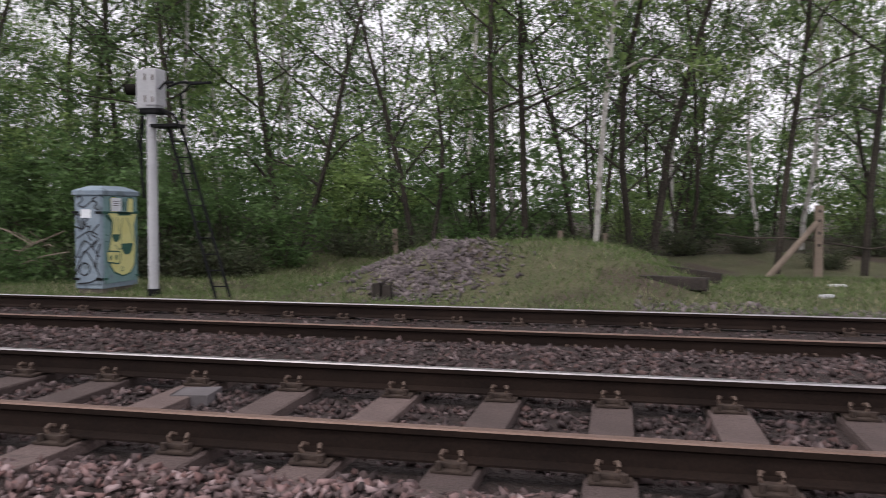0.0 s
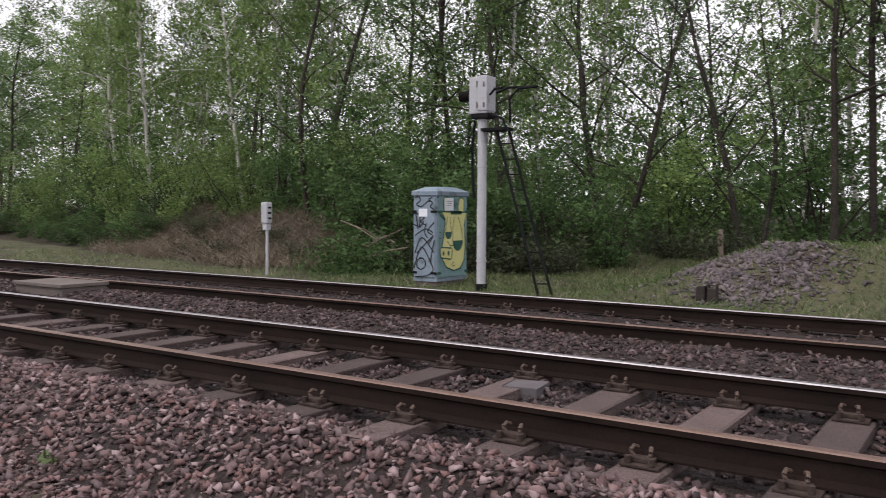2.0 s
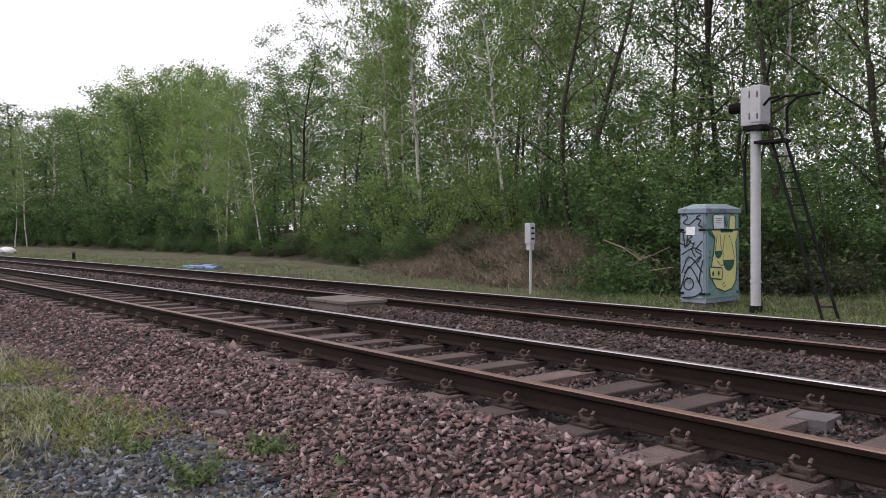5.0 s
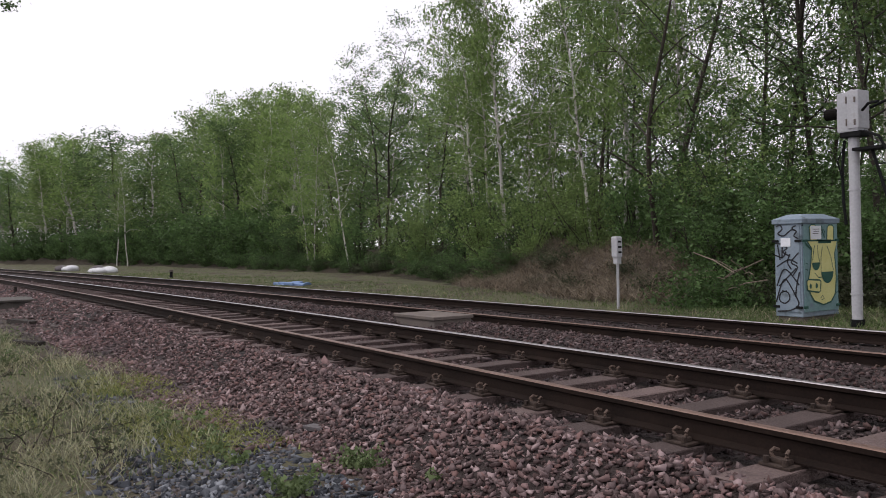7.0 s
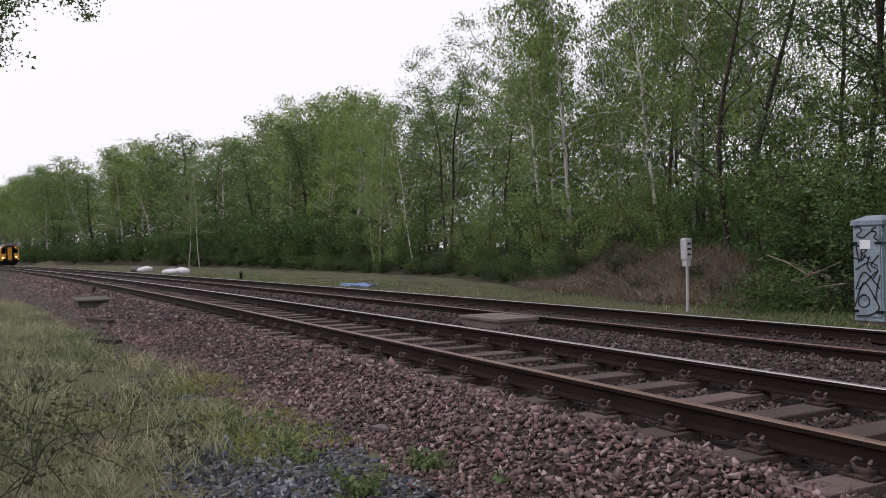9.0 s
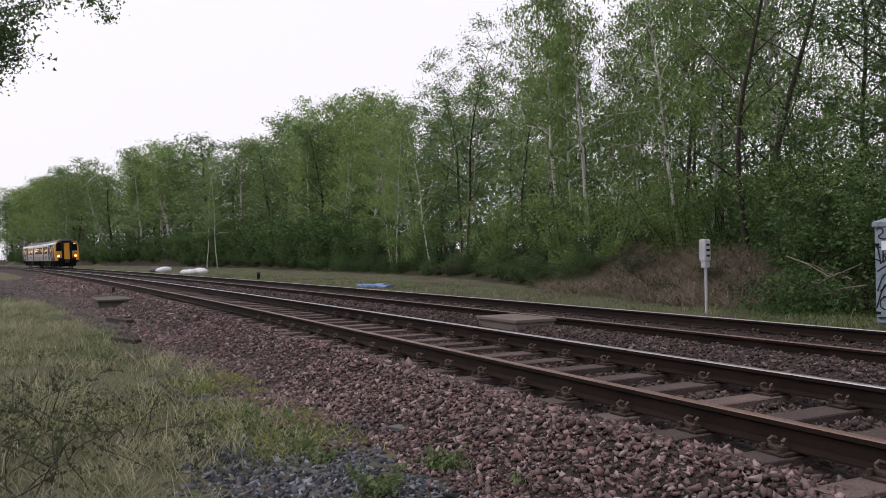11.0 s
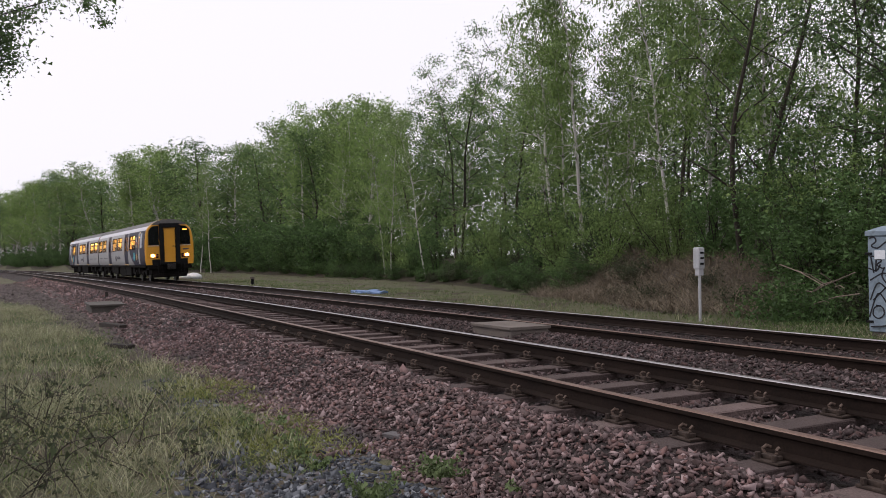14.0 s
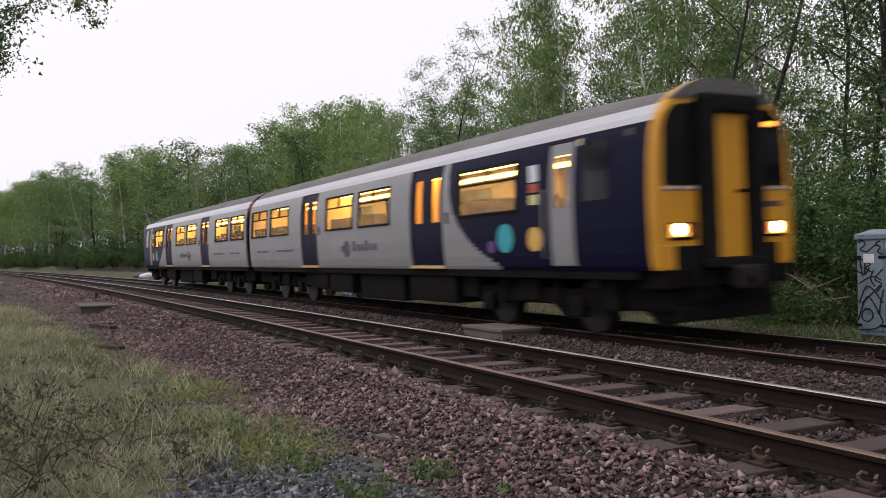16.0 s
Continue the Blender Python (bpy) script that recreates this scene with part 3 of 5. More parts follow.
    u /= np.linalg.norm(u, axis=1)[:, None] + 1e-9
    w = np.cross(d, u)
    a = np.arange(n) * 2 * np.pi / n
    V = pts[:, None] + radii[:, None, None] * (u[:, None] * np.cos(a)[None, :, None] + w[:, None] * np.sin(a)[None, :, None])
    i = np.arange(len(pts) * n).reshape(len(pts), n)
    j = np.roll(i, -1, axis=1)
    return V.reshape(-1, 3), np.stack([i[:-1], j[:-1], j[1:], i[1:]], -1).reshape(-1, 4)


def join(name, pieces, material):
    V, F, o = [], [], 0
    for a, b in pieces:
        V.append(a), F.append(b + o)
        o += len(a)
    me = soup(name, np.concatenate(V), np.concatenate(F))
    me.materials.append(material)
    me.polygons.foreach_set("use_smooth", [True] * len(me.polygons))
    return me


def leaves(name, C, size, material, droop=0.0):
    """Small pointed leaves, each a piece of its own, at the points C."""
    n = len(C)
    R = turns(n)
    s = size * rng.lognormal(0, 0.3, n)
    base = np.array([(-0.55, 0.05, 0), (0.3, -0.36, 0.06), (0.45, 0.33, -0.04)])
    V = np.einsum("nij,kj->nki", R, base) * s[:, None, None] + C[:, None]
    V[:, 0, 2] -= droop * s
    me = soup(name, V.reshape(-1, 3), np.arange(3 * n).reshape(n, 3))
    me.materials.append(material)
    return me


def wander(start, direction, length, k, jitter, up=0.0):
    p, d = [np.array(start, float)], np.array(direction, float)
    for _ in range(k):
        d = d + rng.normal(0, jitter, 3) + (0, 0, up)
        d /= np.linalg.norm(d)
        p.append(p[-1] + d * length / k)
    return np.array(p)


def tree(name, label, height, spread_, n_leaves, size, bark, foliage, base=0.28, stems=1, droop=0.0, clump=0.22, girth=0.011):
    """A tapered trunk or trunks with limbs and twigs, and a crown of leaves gathered in clumps along the twigs."""
    t = thing(name, label, "tree")
    wood, twigs = [], []
    for s in range(stems):
        lean = rng.normal(0, 0.03 if stems == 1 else 0.22, 2)
        h = height * (1 if s == 0 else rng.uniform(0.65, 0.95))
        trunk = wander((0.12 * s * (-1) ** s, 0.1 * s, -0.25), (lean[0], lean[1], 1), h, 12, 0.055, 0.035)
        r0 = h * girth
        wood.append(tube(trunk, r0 * (1 - np.linspace(0, 1, 13) ** 1.3 * 0.93), 6))
        n_limbs = int(22 / stems ** 0.5)
        for k in range(n_limbs):
            f = base + (0.98 - base) * (k + rng.uniform(0, 0.9)) / n_limbs
            i = f * 12
            p = trunk[int(i)] + (trunk[min(int(i) + 1, 12)] - trunk[int(i)]) * (i % 1)
            az = k * 2.4 + rng.uniform(-0.5, 0.5)
            rise = rng.uniform(0.45, 1.2)
            ln = spread_ * (1.15 - 0.75 * f) * rng.uniform(0.55, 1.15)
            limb = wander(p, (math.cos(az), math.sin(az), rise), ln, 6, 0.16, 0.03 - droop * 0.12)
            rr = r0 * 0.36 * (1.1 - f)
            wood.append(tube(limb[::2], np.linspace(rr + 0.008, 0.006, 4), 4))
            for q in range(3):
                b = limb[rng.integers(2, 7)]
                tw = wander(b, (rng.normal(), rng.normal(), 0.35 - droop), ln * rng.uniform(0.25, 0.5), 4, 0.25, -droop * 0.2)
                wood.append(tube(tw[::2], np.linspace(0.01, 0.004, 3), 3))
                twigs += [tw[2], tw[3], tw[4]]
            twigs += [limb[4], limb[5], limb[6]]
    part("trunk", join("trunk", wood, bark), None, t)
    tw = np.array(twigs)
    pick = rng.integers(0, len(tw), n_leaves)
    C = tw[pick] + np.clip(rng.normal(0, 1, (n_leaves, 3)), -1.6, 1.6) * (clump * rng.uniform(0.5, 1.6, len(tw))[pick])[:, None] * (1, 1, 0.8)
    part("crown", leaves("crown", C, size, foliage, droop), None, t)
    return t


def shrub(name, label, height, radius, n_leaves, size, foliage, stems=11):
    """Many stems from one root, leafy to the ground, with an uneven outline."""
    t = thing(name, label, "shrub")
    wood, tw = [], []
    for k in range(stems):
        az = k * 2.4
        s = wander((0.1 * math.cos(az), 0.1 * math.sin(az), -0.2), (radius / height * math.cos(az) * rng.uniform(0.1, 1.0), radius / height * math.sin(az) * rng.uniform(0.1, 1.0), 1), height * rng.uniform(0.6, 1.1), 7, 0.12, 0.0)
        wood.append(tube(s[[0, 2, 4, 7]], np.linspace(0.03, 0.006, 4), 4))
        for q in range(6):
            b = s[rng.integers(1, 8)]
            g = wander(b, (rng.normal(), rng.normal(), 0.4), radius * rng.uniform(0.2, 0.55), 4, 0.2)
            wood.append(tube(g[::4], np.linspace(0.009, 0.003, 2), 3))
            tw += [g[1], g[2], g[3], g[4]]
    part("stem", join("stem", wood, M["bark"]), None, t)
    tw = np.array(tw)
    C = tw[rng.integers(0, len(tw), n_leaves)] + rng.normal(0, 0.16, (n_leaves, 3))
    C = C[C[:, 2] > 0.05]
    part("crown", leaves("crown", C, size, foliage), None, t)
    return t


FAR = pose(0, 0, -60)
KINDS = [
    tree("birch_tree", "slender white-barked birch in fresh spring leaf", 11.5, 2.3, 6200, 0.082, M["birchbark"], M["leafa"], 0.3, 1, 0.5, 0.22, 0.0052),
    tree("alder_tree", "dark-barked alder in mid green spring leaf", 11.5, 2.6, 5600, 0.08, M["bark"], M["leafb"], 0.25, 1, 0.1, 0.22, 0.006),
    tree("willow_tree", "several-stemmed willow, half in leaf, in the wood", 10.5, 3.0, 4600, 0.076, M["bark"], M["leafb"], 0.28, 3, 0.15, 0.22, 0.0062),
    tree("birch_tree", "tall leafy birch with a pale trunk and drooping twigs", 12.0, 2.7, 8200, 0.086, M["birchbark"], M["leafa"], 0.26, 1, 0.6, 0.25, 0.0054),
    tree("oak_tree", "crooked bare-limbed tree with thin young leaf", 10.5, 3.6, 4200, 0.076, M["bark"], M["leafb"], 0.16, 2, 0.0, 0.22, 0.0085),
    tree("sapling_tree", "thin dark woodland sapling with sparse leaves", 9.5, 1.5, 2600, 0.078, M["bark"], M["leafa"], 0.35, 1, 0.2, 0.2, 0.0058),
]
SHRUBS = [
    shrub("hawthorn_shrub", "dense green lineside shrub in new leaf", 3.4, 1.9, 5200, 0.088, M["leafc"]),
    shrub("sallow_shrub", "tall bright leafy sallow shrub at the wood's edge", 4.4, 2.1, 6200, 0.09, M["leafa"]),
    shrub("bramble_shrub", "low tangled bramble on the bank", 1.2, 1.5, 2600, 0.075, M["bramble"], 10),
]
DISTANT = [
    tree("birch_tree", "distant pale-trunked birch in spring leaf", 11.5, 2.7, 4800, 0.125, M["birchbark"], M["leafa"], 0.26, 1, 0.5, 0.34, 0.009),
    tree("alder_tree", "distant broad alder in mid green leaf", 11.0, 3.0, 4800, 0.125, M["bark"], M["leafb"], 0.15, 1, 0.1, 0.36, 0.01),
    tree("birch_tree", "distant leafy birch beside the curve", 12.0, 2.4, 4800, 0.12, M["birchbark"], M["leafa"], 0.2, 1, 0.4, 0.34, 0.008),
]
DISTANT_SHRUB = [shrub("hawthorn_shrub", "distant green shrub at the wood's edge", 3.8, 2.2, 2800, 0.15, M["leafc"], 7)]
for o in KINDS + SHRUBS + DISTANT + DISTANT_SHRUB:
    o.matrix_basis = FAR


def stand(kinds, which, x, y, scale, wide=1.0):
    m = pose(x, y, float(ground_height(x, y)) - 0.03, 0, 0, rng.uniform(0, 360)) @ Matrix.Diagonal((scale * wide, scale * wide, scale, 1))
    return copy_thing(kinds[which], m)


def wood():
    """The wood beyond the line: a deep stand opposite the camera, a long edge that follows the curve westwards."""
    done = []

    def free(x, y, gap):
        if all((x - a) ** 2 + (y - b) ** 2 > gap * gap for a, b in done):
            done.append((x, y))
            return True
        return False

    # the trees that stand out at the wood's edge
    for k, x, y, g in ((4, -4.2, 17.3, 0.8), (0, -0.6, 17.8, 1.15), (1, -2.7, 17.7, 1.1), (1, -2.1, 18.4, 1.2), (4, 0.5, 19.2, 1.15), (1, 3.3, 19.4, 1.15), (1, 4.9, 18.7, 1.2), (1, -9.9, 17.4, 1.1),
                       (4, -15.6, 17.0, 1.05), (1, -12.5, 17.7, 1.15), (1, -12.0, 18.3, 1.1), (0, -19.3, 17.8, 0.95), (0, -42.5, 20.6, 0.85), (0, -48.5, 21.0, 0.85), (0, -50.0, 21.3, 0.9), (0, -97.0, 19.6, 1.1), (0, -101.0, 19.2, 1.15), (0, -63.0, 22.6, 0.9)):
        done.append((x, y))
        stand(KINDS, k, x, y, g)
    for x, y, g in ((-16.8, 19.5, 1.05), (-13.2, 21.5, 1.0), (-11.4, 22.5, 0.95), (-17.6, 17.4, 0.9)):
        done.append((x, y))
        stand(KINDS, 3, x, y, g)
    # deep stand
    n = 0
    for _ in range(3000):
        x, d = rng.uniform(-30, 17), rng.uniform(1.6, 19)
        y = float(edge(x)) - float(bend(x)) + 0.8 + d
        if n < 56 and (x > -13 or d < 12 or n % 3) and free(x, y, 1.7):
            k = rng.choice(6, p=(0.15, 0.24, 0.22, 0.13, 0.1, 0.16) if x > -13 else (0.34, 0.26, 0.06, 0.2, 0.02, 0.12))
            stand(KINDS, k, x, y, (rng.uniform(0.95, 1.25) if d > 3 else rng.uniform(0.85, 1.1)) * (0.97 if x < -14 else 1.0))
            n += 1
    # a tall clump that closes the deep stand
    for x, y in ((-28.5, 20.0), (-25.5, 19.0), (-22.0, 20.5), (-18.5, 19.0)):
        done.append((x, y))
        stand(KINDS, rng.choice((0, 1, 3)), x, y, rng.uniform(1.1, 1.3), 0.95)
    # westward edge
    n = 0
    for _ in range(4000):
        x = -30 - 320 * rng.uniform(0, 1) ** 1.8
        d = rng.uniform(1.5, 13)
        y = float(edge(x)) - float(bend(x)) + d
        if n < 120 and free(x, y, 2.4 if x > -90 else 3.6):
            grow = float(np.interp(-x, (30, 40, 50, 60, 90, 130, 260), (1.0, 1.08, 1.1, 1.14, 1.36, 1.52, 2.0)))
            if x > -58:
                stand(KINDS, rng.choice(6, p=(0.26, 0.16, 0.1, 0.34, 0.04, 0.1)), x, y, grow * rng.uniform(0.88, 1.06), 1.2)
            else:
                stand(DISTANT, rng.integers(0, 3), x, y, grow * rng.uniform(0.86, 1.08), 1.2 if x > -90 else 1.5)
            n += 1
    # shrubs along the foot of the wood
    for x in np.concatenate([np.arange(-27, -9, 1.7), np.arange(-118, -27, 2.3), np.arange(-300, -118, 4.5), np.arange(-130, -50, 4.0)]):
        x = x + rng.uniform(-0.6, 0.6)
        y = float(edge(x)) - float(bend(x)) + (2.6 if x > -22 else 1.3) + rng.uniform(-0.2, 1.3)
        stand(SHRUBS if x > -58 else DISTANT_SHRUB, rng.choice(2, p=(0.5, 0.5) if x < -18 else (0.9, 0.1)) if x > -58 else 0, x, y, rng.uniform(0.7, 1.05) * (0.85 if x > -24 else 1.0 if x > -58 else 1.4))
    # dark thicket behind the telephone and the cabinet, and brambles that hang over the foot of the bank
    for x, y, g in ((-12.2, 15.0, 0.6), (-11.3, 15.3, 0.75), (-10.2, 15.2, 0.7), (-9.2, 15.6, 0.75), (-8.2, 16.2, 0.7), (-13.2, 15.6, 0.7), (-7.0, 16.6, 0.6)):
        stand(SHRUBS, 0, x, y, g, 1.2)
    for x in np.concatenate([np.arange(-70, -21, 1.5), np.arange(-120, -70, 3.0), np.arange(-12, -7, 0.9)]):
        x = x + rng.uniform(-0.4, 0.4)
        stand(SHRUBS, 2 if x > -22 else 0, x, float(edge(x)) - float(bend(x)) + rng.uniform(0.1, 1.1), rng.uniform(0.55, 0.95) * (1.0 if x > -22 else 0.42 if x > -70 else 0.6), 1.15 if x > -22 else 1.5)
    for x in np.arange(-30, 17, 1.35):
        x = x + rng.uniform(-0.9, 0.9)
        y = float(edge(x)) - float(bend(x)) + rng.uniform(2.5, 22.0)
        stand(SHRUBS, rng.integers(0, 2), x, y, rng.uniform(0.5, 1.0), 1.3)
    for x in np.arange(-9, 15, 1.5):
        stand(SHRUBS, 2, x, float(edge(x)) + rng.uniform(0.8, 4), rng.uniform(0.5, 0.9))
    for x in np.concatenate([np.arange(-27, -10, 1.5), np.arange(-60, -27, 2.2)]):
        x = x + rng.uniform(-0.4, 0.4)
        y = float(edge(x)) - float(bend(x)) + rng.uniform(0.3, 2.6)
        stand(SHRUBS, 2, x, y, rng.uniform(0.4, 0.75))


wood()
# a broad tree on the camera's own side of the line, its branches hanging into view
own = tree("hawthorn_tree", "leafy tree on the near verge with branches hanging over", 11.0, 3.0, 26000, 0.07, M["bark"], M["leafb"], 0.42, 1, 0.2, 0.2, 0.01)
own.matrix_basis = pose(-19.6, -1.5, float(ground_height(-19.6, -1.5)), 0, 0, 40)
for o in KINDS + SHRUBS + DISTANT + DISTANT_SHRUB:
    for c in o.children_recursive:
        bpy.data.objects.remove(c)
    bpy.data.objects.remove(o)


# the far side of the wood, too deep to tell trees apart
def deep(name, label, n, x0, x1, d0, d1, low, high, size, material, thin):
    """Leaves of the inner wood, gathered in drifts with gaps between."""
    x, d = rng.uniform(x0, x1, n), rng.uniform(d0, d1, n)
    y = edge(x) - bend(x) + d
    h = low + (high(x) - low) * rng.uniform(0, 1, n) ** 1.2
    keep = np.sin(x * 0.9 + 2 * np.sin(d * 0.4) + 0.6 * h) + np.sin(d * 0.8 + x * 0.37 - 0.9 * h) + 0.7 * rng.normal(size=n) > thin
    P = np.stack([x, y, ground_height(x, y) + h], -1)[keep]
    tagged(part(name, leaves(name, P, size, material), None), label, "woodland", kind="stuff")


deep("undergrowth", "dim leafy undergrowth between the trunks of the wood", 80000, -62, 24, 4, 24, 0.1, lambda x: 4.2 + 0 * x, 0.11, M["leafc"], -0.4)
deep("western_undergrowth", "low leafy undergrowth along the foot of the far wood", 46000, -330, -60, 2.5, 20, 0.1, lambda x: 4.5 + 0 * x, 0.3, M["leafc"], -0.9)
deep("thicket", "dark leafy thicket behind the telephone and the cabinet", 26000, -17, -4, 2.2, 9, 0.1, lambda x: 3.6 + 0 * x, 0.085, M["leafc"], -0.6)
deep("inner_canopy", "leafy branches of the inner wood, seen between trunks", 84000, -36, 26, 9, 34, 1.5, lambda x: np.interp(x, [-26, -18, -4, 0], [11.0, 7.0, 6.6, 5.5]), 0.115, M["leafb"], -0.5)
deep("western_canopy", "leafy branches of the wood beside the curve", 90000, -150, -30, 5, 22, 1.0, lambda x: np.interp(x, [-150, -90, -60, -30], [12.5, 10.5, 8.5, 8.0]), 0.2, M["leafb"], -0.6)
deep("far_wood", "hazy mass of leaves deep in the wood", 56000, -520, 75, 20, 46, 0.3, lambda x: np.interp(x, [-520, -260, -120, -60, -40], [34.0, 23.0, 13.0, 9.5, 5.0]), 0.42, M["leafb"], -1.5)


# ---- grass and weeds ----
def blades(name, P, height, width, material, label, category="grass", lean=0.45):
    n = len(P)
    h = height * rng.lognormal(0, 0.35, n)
    az = rng.uniform(0, 2 * np.pi, n)
    side = np.stack([np.cos(az), np.sin(az), 0 * az], -1) * width * 0.5
    bow = np.stack([rng.normal(0, lean, n), rng.normal(0, lean, n), np.ones(n)], -1) * h[:, None]
    mid = P + bow * (0.35, 0.35, 0.55)
    V = np.stack([P - side, P + side, mid + side * 0.7, P + bow, mid - side * 0.7], 1)
    F = np.array([(0, 1, 2), (0, 2, 4), (4, 2, 3)])[None] + 5 * np.arange(n)[:, None, None]
    return tagged(part(name, soup(name, V.reshape(-1, 3), F.reshape(-1, 3)), material), label, category, kind="stuff")


def grass_points(n, x0, x1, v0, v1, patch=0.0):
    x, v = rng.uniform(x0, x1, n), rng.uniform(v0, v1, n)
    k = wobble(x * 0.9, v * 1.1) + 0.3 * rng.normal(size=n) > patch
    x, v = x[k], v[k]
    y = v - bend(x)
    return np.stack([x, y, ground_height(x, y) - 0.01], -1)


def tufts(n, each, x0, x1, v0, v1, patch, spread=0.07):
    """Blades gathered in tufts."""
    c = np.repeat(grass_points(n, x0, x1, v0, v1, patch), each, axis=0)
    c[:, :2] += rng.normal(0, spread, (len(c), 2))
    c[:, 2] = ground_height(c[:, 0], c[:, 1]) - 0.01
    return c


def near_verge(P, slack=0.12):
    return P[P[:, 1] < verge(P[:, 0]) + slack * rng.normal(size=len(P))]


blades("tufted_grass", near_verge(tufts(2300, 18, -40, -6.7, -3.4, 2.4, -0.1)), 0.15, 0.007, M["strawgrey"], "tussocks of grey-green and straw grass on the verge", lean=0.7)
blades("dry_grass", near_verge(grass_points(26000, -34, -6.0, -3.0, 2.4, -0.3)), 0.1, 0.009, M["grassdry"], "thin dry yellow grass of the near verge", lean=0.8)
x0 = tufts(620, 16, -11.5, -6.3, 1.55, 2.5, -0.2, 0.07)
x0[:, 2] = np.maximum(x0[:, 2], on_bed(x0[:, 0], x0[:, 1] + bend(x0[:, 0]))[:, 2] - 0.005)
blades("moss_fringe", x0, 0.045, 0.013, M["moss"], "yellow-green moss and creeping weed at the ballast edge", "moss", 0.9)
blades("tufted_grass", tufts(300, 16, -7.2, -4.6, -0.6, 1.0, 0.0), 0.12, 0.006, M["strawgrey"], "thin straw grass among the bramble stems", lean=0.9)
blades("green_grass", near_verge(grass_points(56000, -48, -6.0, -3.2, 2.4, -0.8), 0.2), 0.06, 0.01, M["grassgreen"], "short green grass and moss of the near verge", lean=0.8)
blades("moss_patch", near_verge(tufts(500, 18, -16, -6.3, -1.5, 2.3, 0.25, 0.1)), 0.05, 0.014, M["moss"], "low yellow-green moss between the grass tufts", "moss", 1.0)
x0 = near_verge(grass_points(9000, -16, -5.2, -1.8, 1.9, 0.0))
x0[:, 2] += rng.uniform(0.02, 0.12, len(x0))
tagged(part("verge_herbs", leaves("verge_herbs", x0, 0.035, M["bramble"]), None), "small dark leaves of herbs and bramble in the verge", "herbs", kind="stuff")
x0 = np.concatenate([grass_points(44000, -11, 9, 10.9, 18.2, -2.5), grass_points(17000, -60, -11, 11.0, 15.5, -0.4), grass_points(9000, -100, -30, 11.2, 22, -0.3)])
x0 = x0[((x0[:, 0] + 3.2) / 1.1) ** 2 + ((x0[:, 1] - 13.1) / 0.9) ** 2 > rng.uniform(0.2, 1.6, len(x0))]
blades("green_grass", x0, 0.075, 0.014, M["grassgreen"], "short green lineside grass beyond the tracks", lean=0.7)
blades("dry_grass", np.concatenate([grass_points(12000, -11, 9, 11.2, 17, 0.0), grass_points(9000, -60, -11, 11.0, 15.0, 0.0)]), 0.085, 0.012, M["grassdry"], "straw-coloured grass beyond the tracks", lean=0.9)
c = rng.uniform((-24, -0.4), (-11.5, 3.2), (900, 2))
x = np.repeat(c[:, 0], 22) + rng.normal(0, 0.16, 19800)
y = edge(x) - bend(x) + np.repeat(c[:, 1], 22) + rng.normal(0, 0.16, 19800)
z = ground_height(x, y) + np.repeat(rng.uniform(0, 0.22, 900), 22) * rng.uniform(0, 1, 19800)
blades("dead_bracken", np.stack([x, y, z], -1), 0.22, 0.012, M["deadstem"], "flattened dead bracken and stems on the bank", "bracken", 1.7)


def weed(label, x, y, r, n):
    w = thing("weed", label, "weed", "verge weeds", pose(x, y, max(float(ground_height(x, y)), float(bed_height(x, y)) if y + float(bend(x)) > 2.2 else -9)))
    st = []
    tips = []
    for k in range(16):
        a = k * 2.4
        s = wander((0, 0, -0.02), (math.cos(a), math.sin(a), rng.uniform(0.4, 1.2)), r * rng.uniform(0.6, 1.1), 5, 0.12)
        st.append(tube(s, np.linspace(0.004, 0.002, 6), 4))
        tips += list(s[1:])
    tagged(part("stem", join("stem", st, M["grassgreen"]), None, w), kind="stuff")
    tips = np.array(tips)
    C = tips[rng.integers(0, len(tips), n)] + rng.normal(0, r * 0.09, (n, 3))
    part("foliage", leaves("foliage", C, 0.035, M["weed"]), None, w)


weed("leafy green weed growing through the chippings", -5.39, 2.64, 0.24, 620)
weed("low leafy weed spreading over grey chippings", -5.11, 1.99, 0.26, 520)
weed("small weed tuft in the ballast shoulder", -4.7, 2.85, 0.09, 120)
weed("tall verge weed among dry grass", -13.8, 0.94, 0.4, 420)
weed("dark dock weed in the verge", -17.5, 1.2, 0.4, 380)
for k in range(9):
    weed("creeping yellow-green weed at the edge of the chippings", -6.2 - 0.33 * k + rng.uniform(-0.1, 0.1), 2.05 + rng.uniform(-0.25, 0.2), 0.14, 200)


def briar(label, x, y, r, n):
    """Bare arching bramble stems with a few leaves left."""
    b = thing("briar", label, "briar", "verge briars", pose(x, y, float(ground_height(x, y))))
    st, tips = [], []
    for k in range(n):
        a = rng.uniform(0, 2 * np.pi)
        s = wander(rng.normal(0, 0.15, 3) * (1, 1, 0), (math.cos(a), math.sin(a), rng.uniform(0.6, 1.8)), r * rng.uniform(0.6, 1.3), 9, 0.14, -0.09)
        st.append(tube(s, np.linspace(0.006, 0.002, 10), 4))
        for q in range(2):
            c = wander(s[rng.integers(3, 8)], (rng.normal(), rng.normal(), 0.6), r * 0.3, 4, 0.2)
            st.append(tube(c, np.linspace(0.003, 0.0015, 5), 3))
            tips += list(c[2:])
        tips += list(s[6:])
    tagged(part("stem", join("stem", st, M["bark"]), None, b), kind="stuff")
    tips = np.array(tips)
    C = tips[rng.integers(0, len(tips), 9 * n)] + rng.normal(0, 0.03, (9 * n, 3))
    part("foliage", leaves("foliage", C, 0.04, M["bramble"]), None, b)


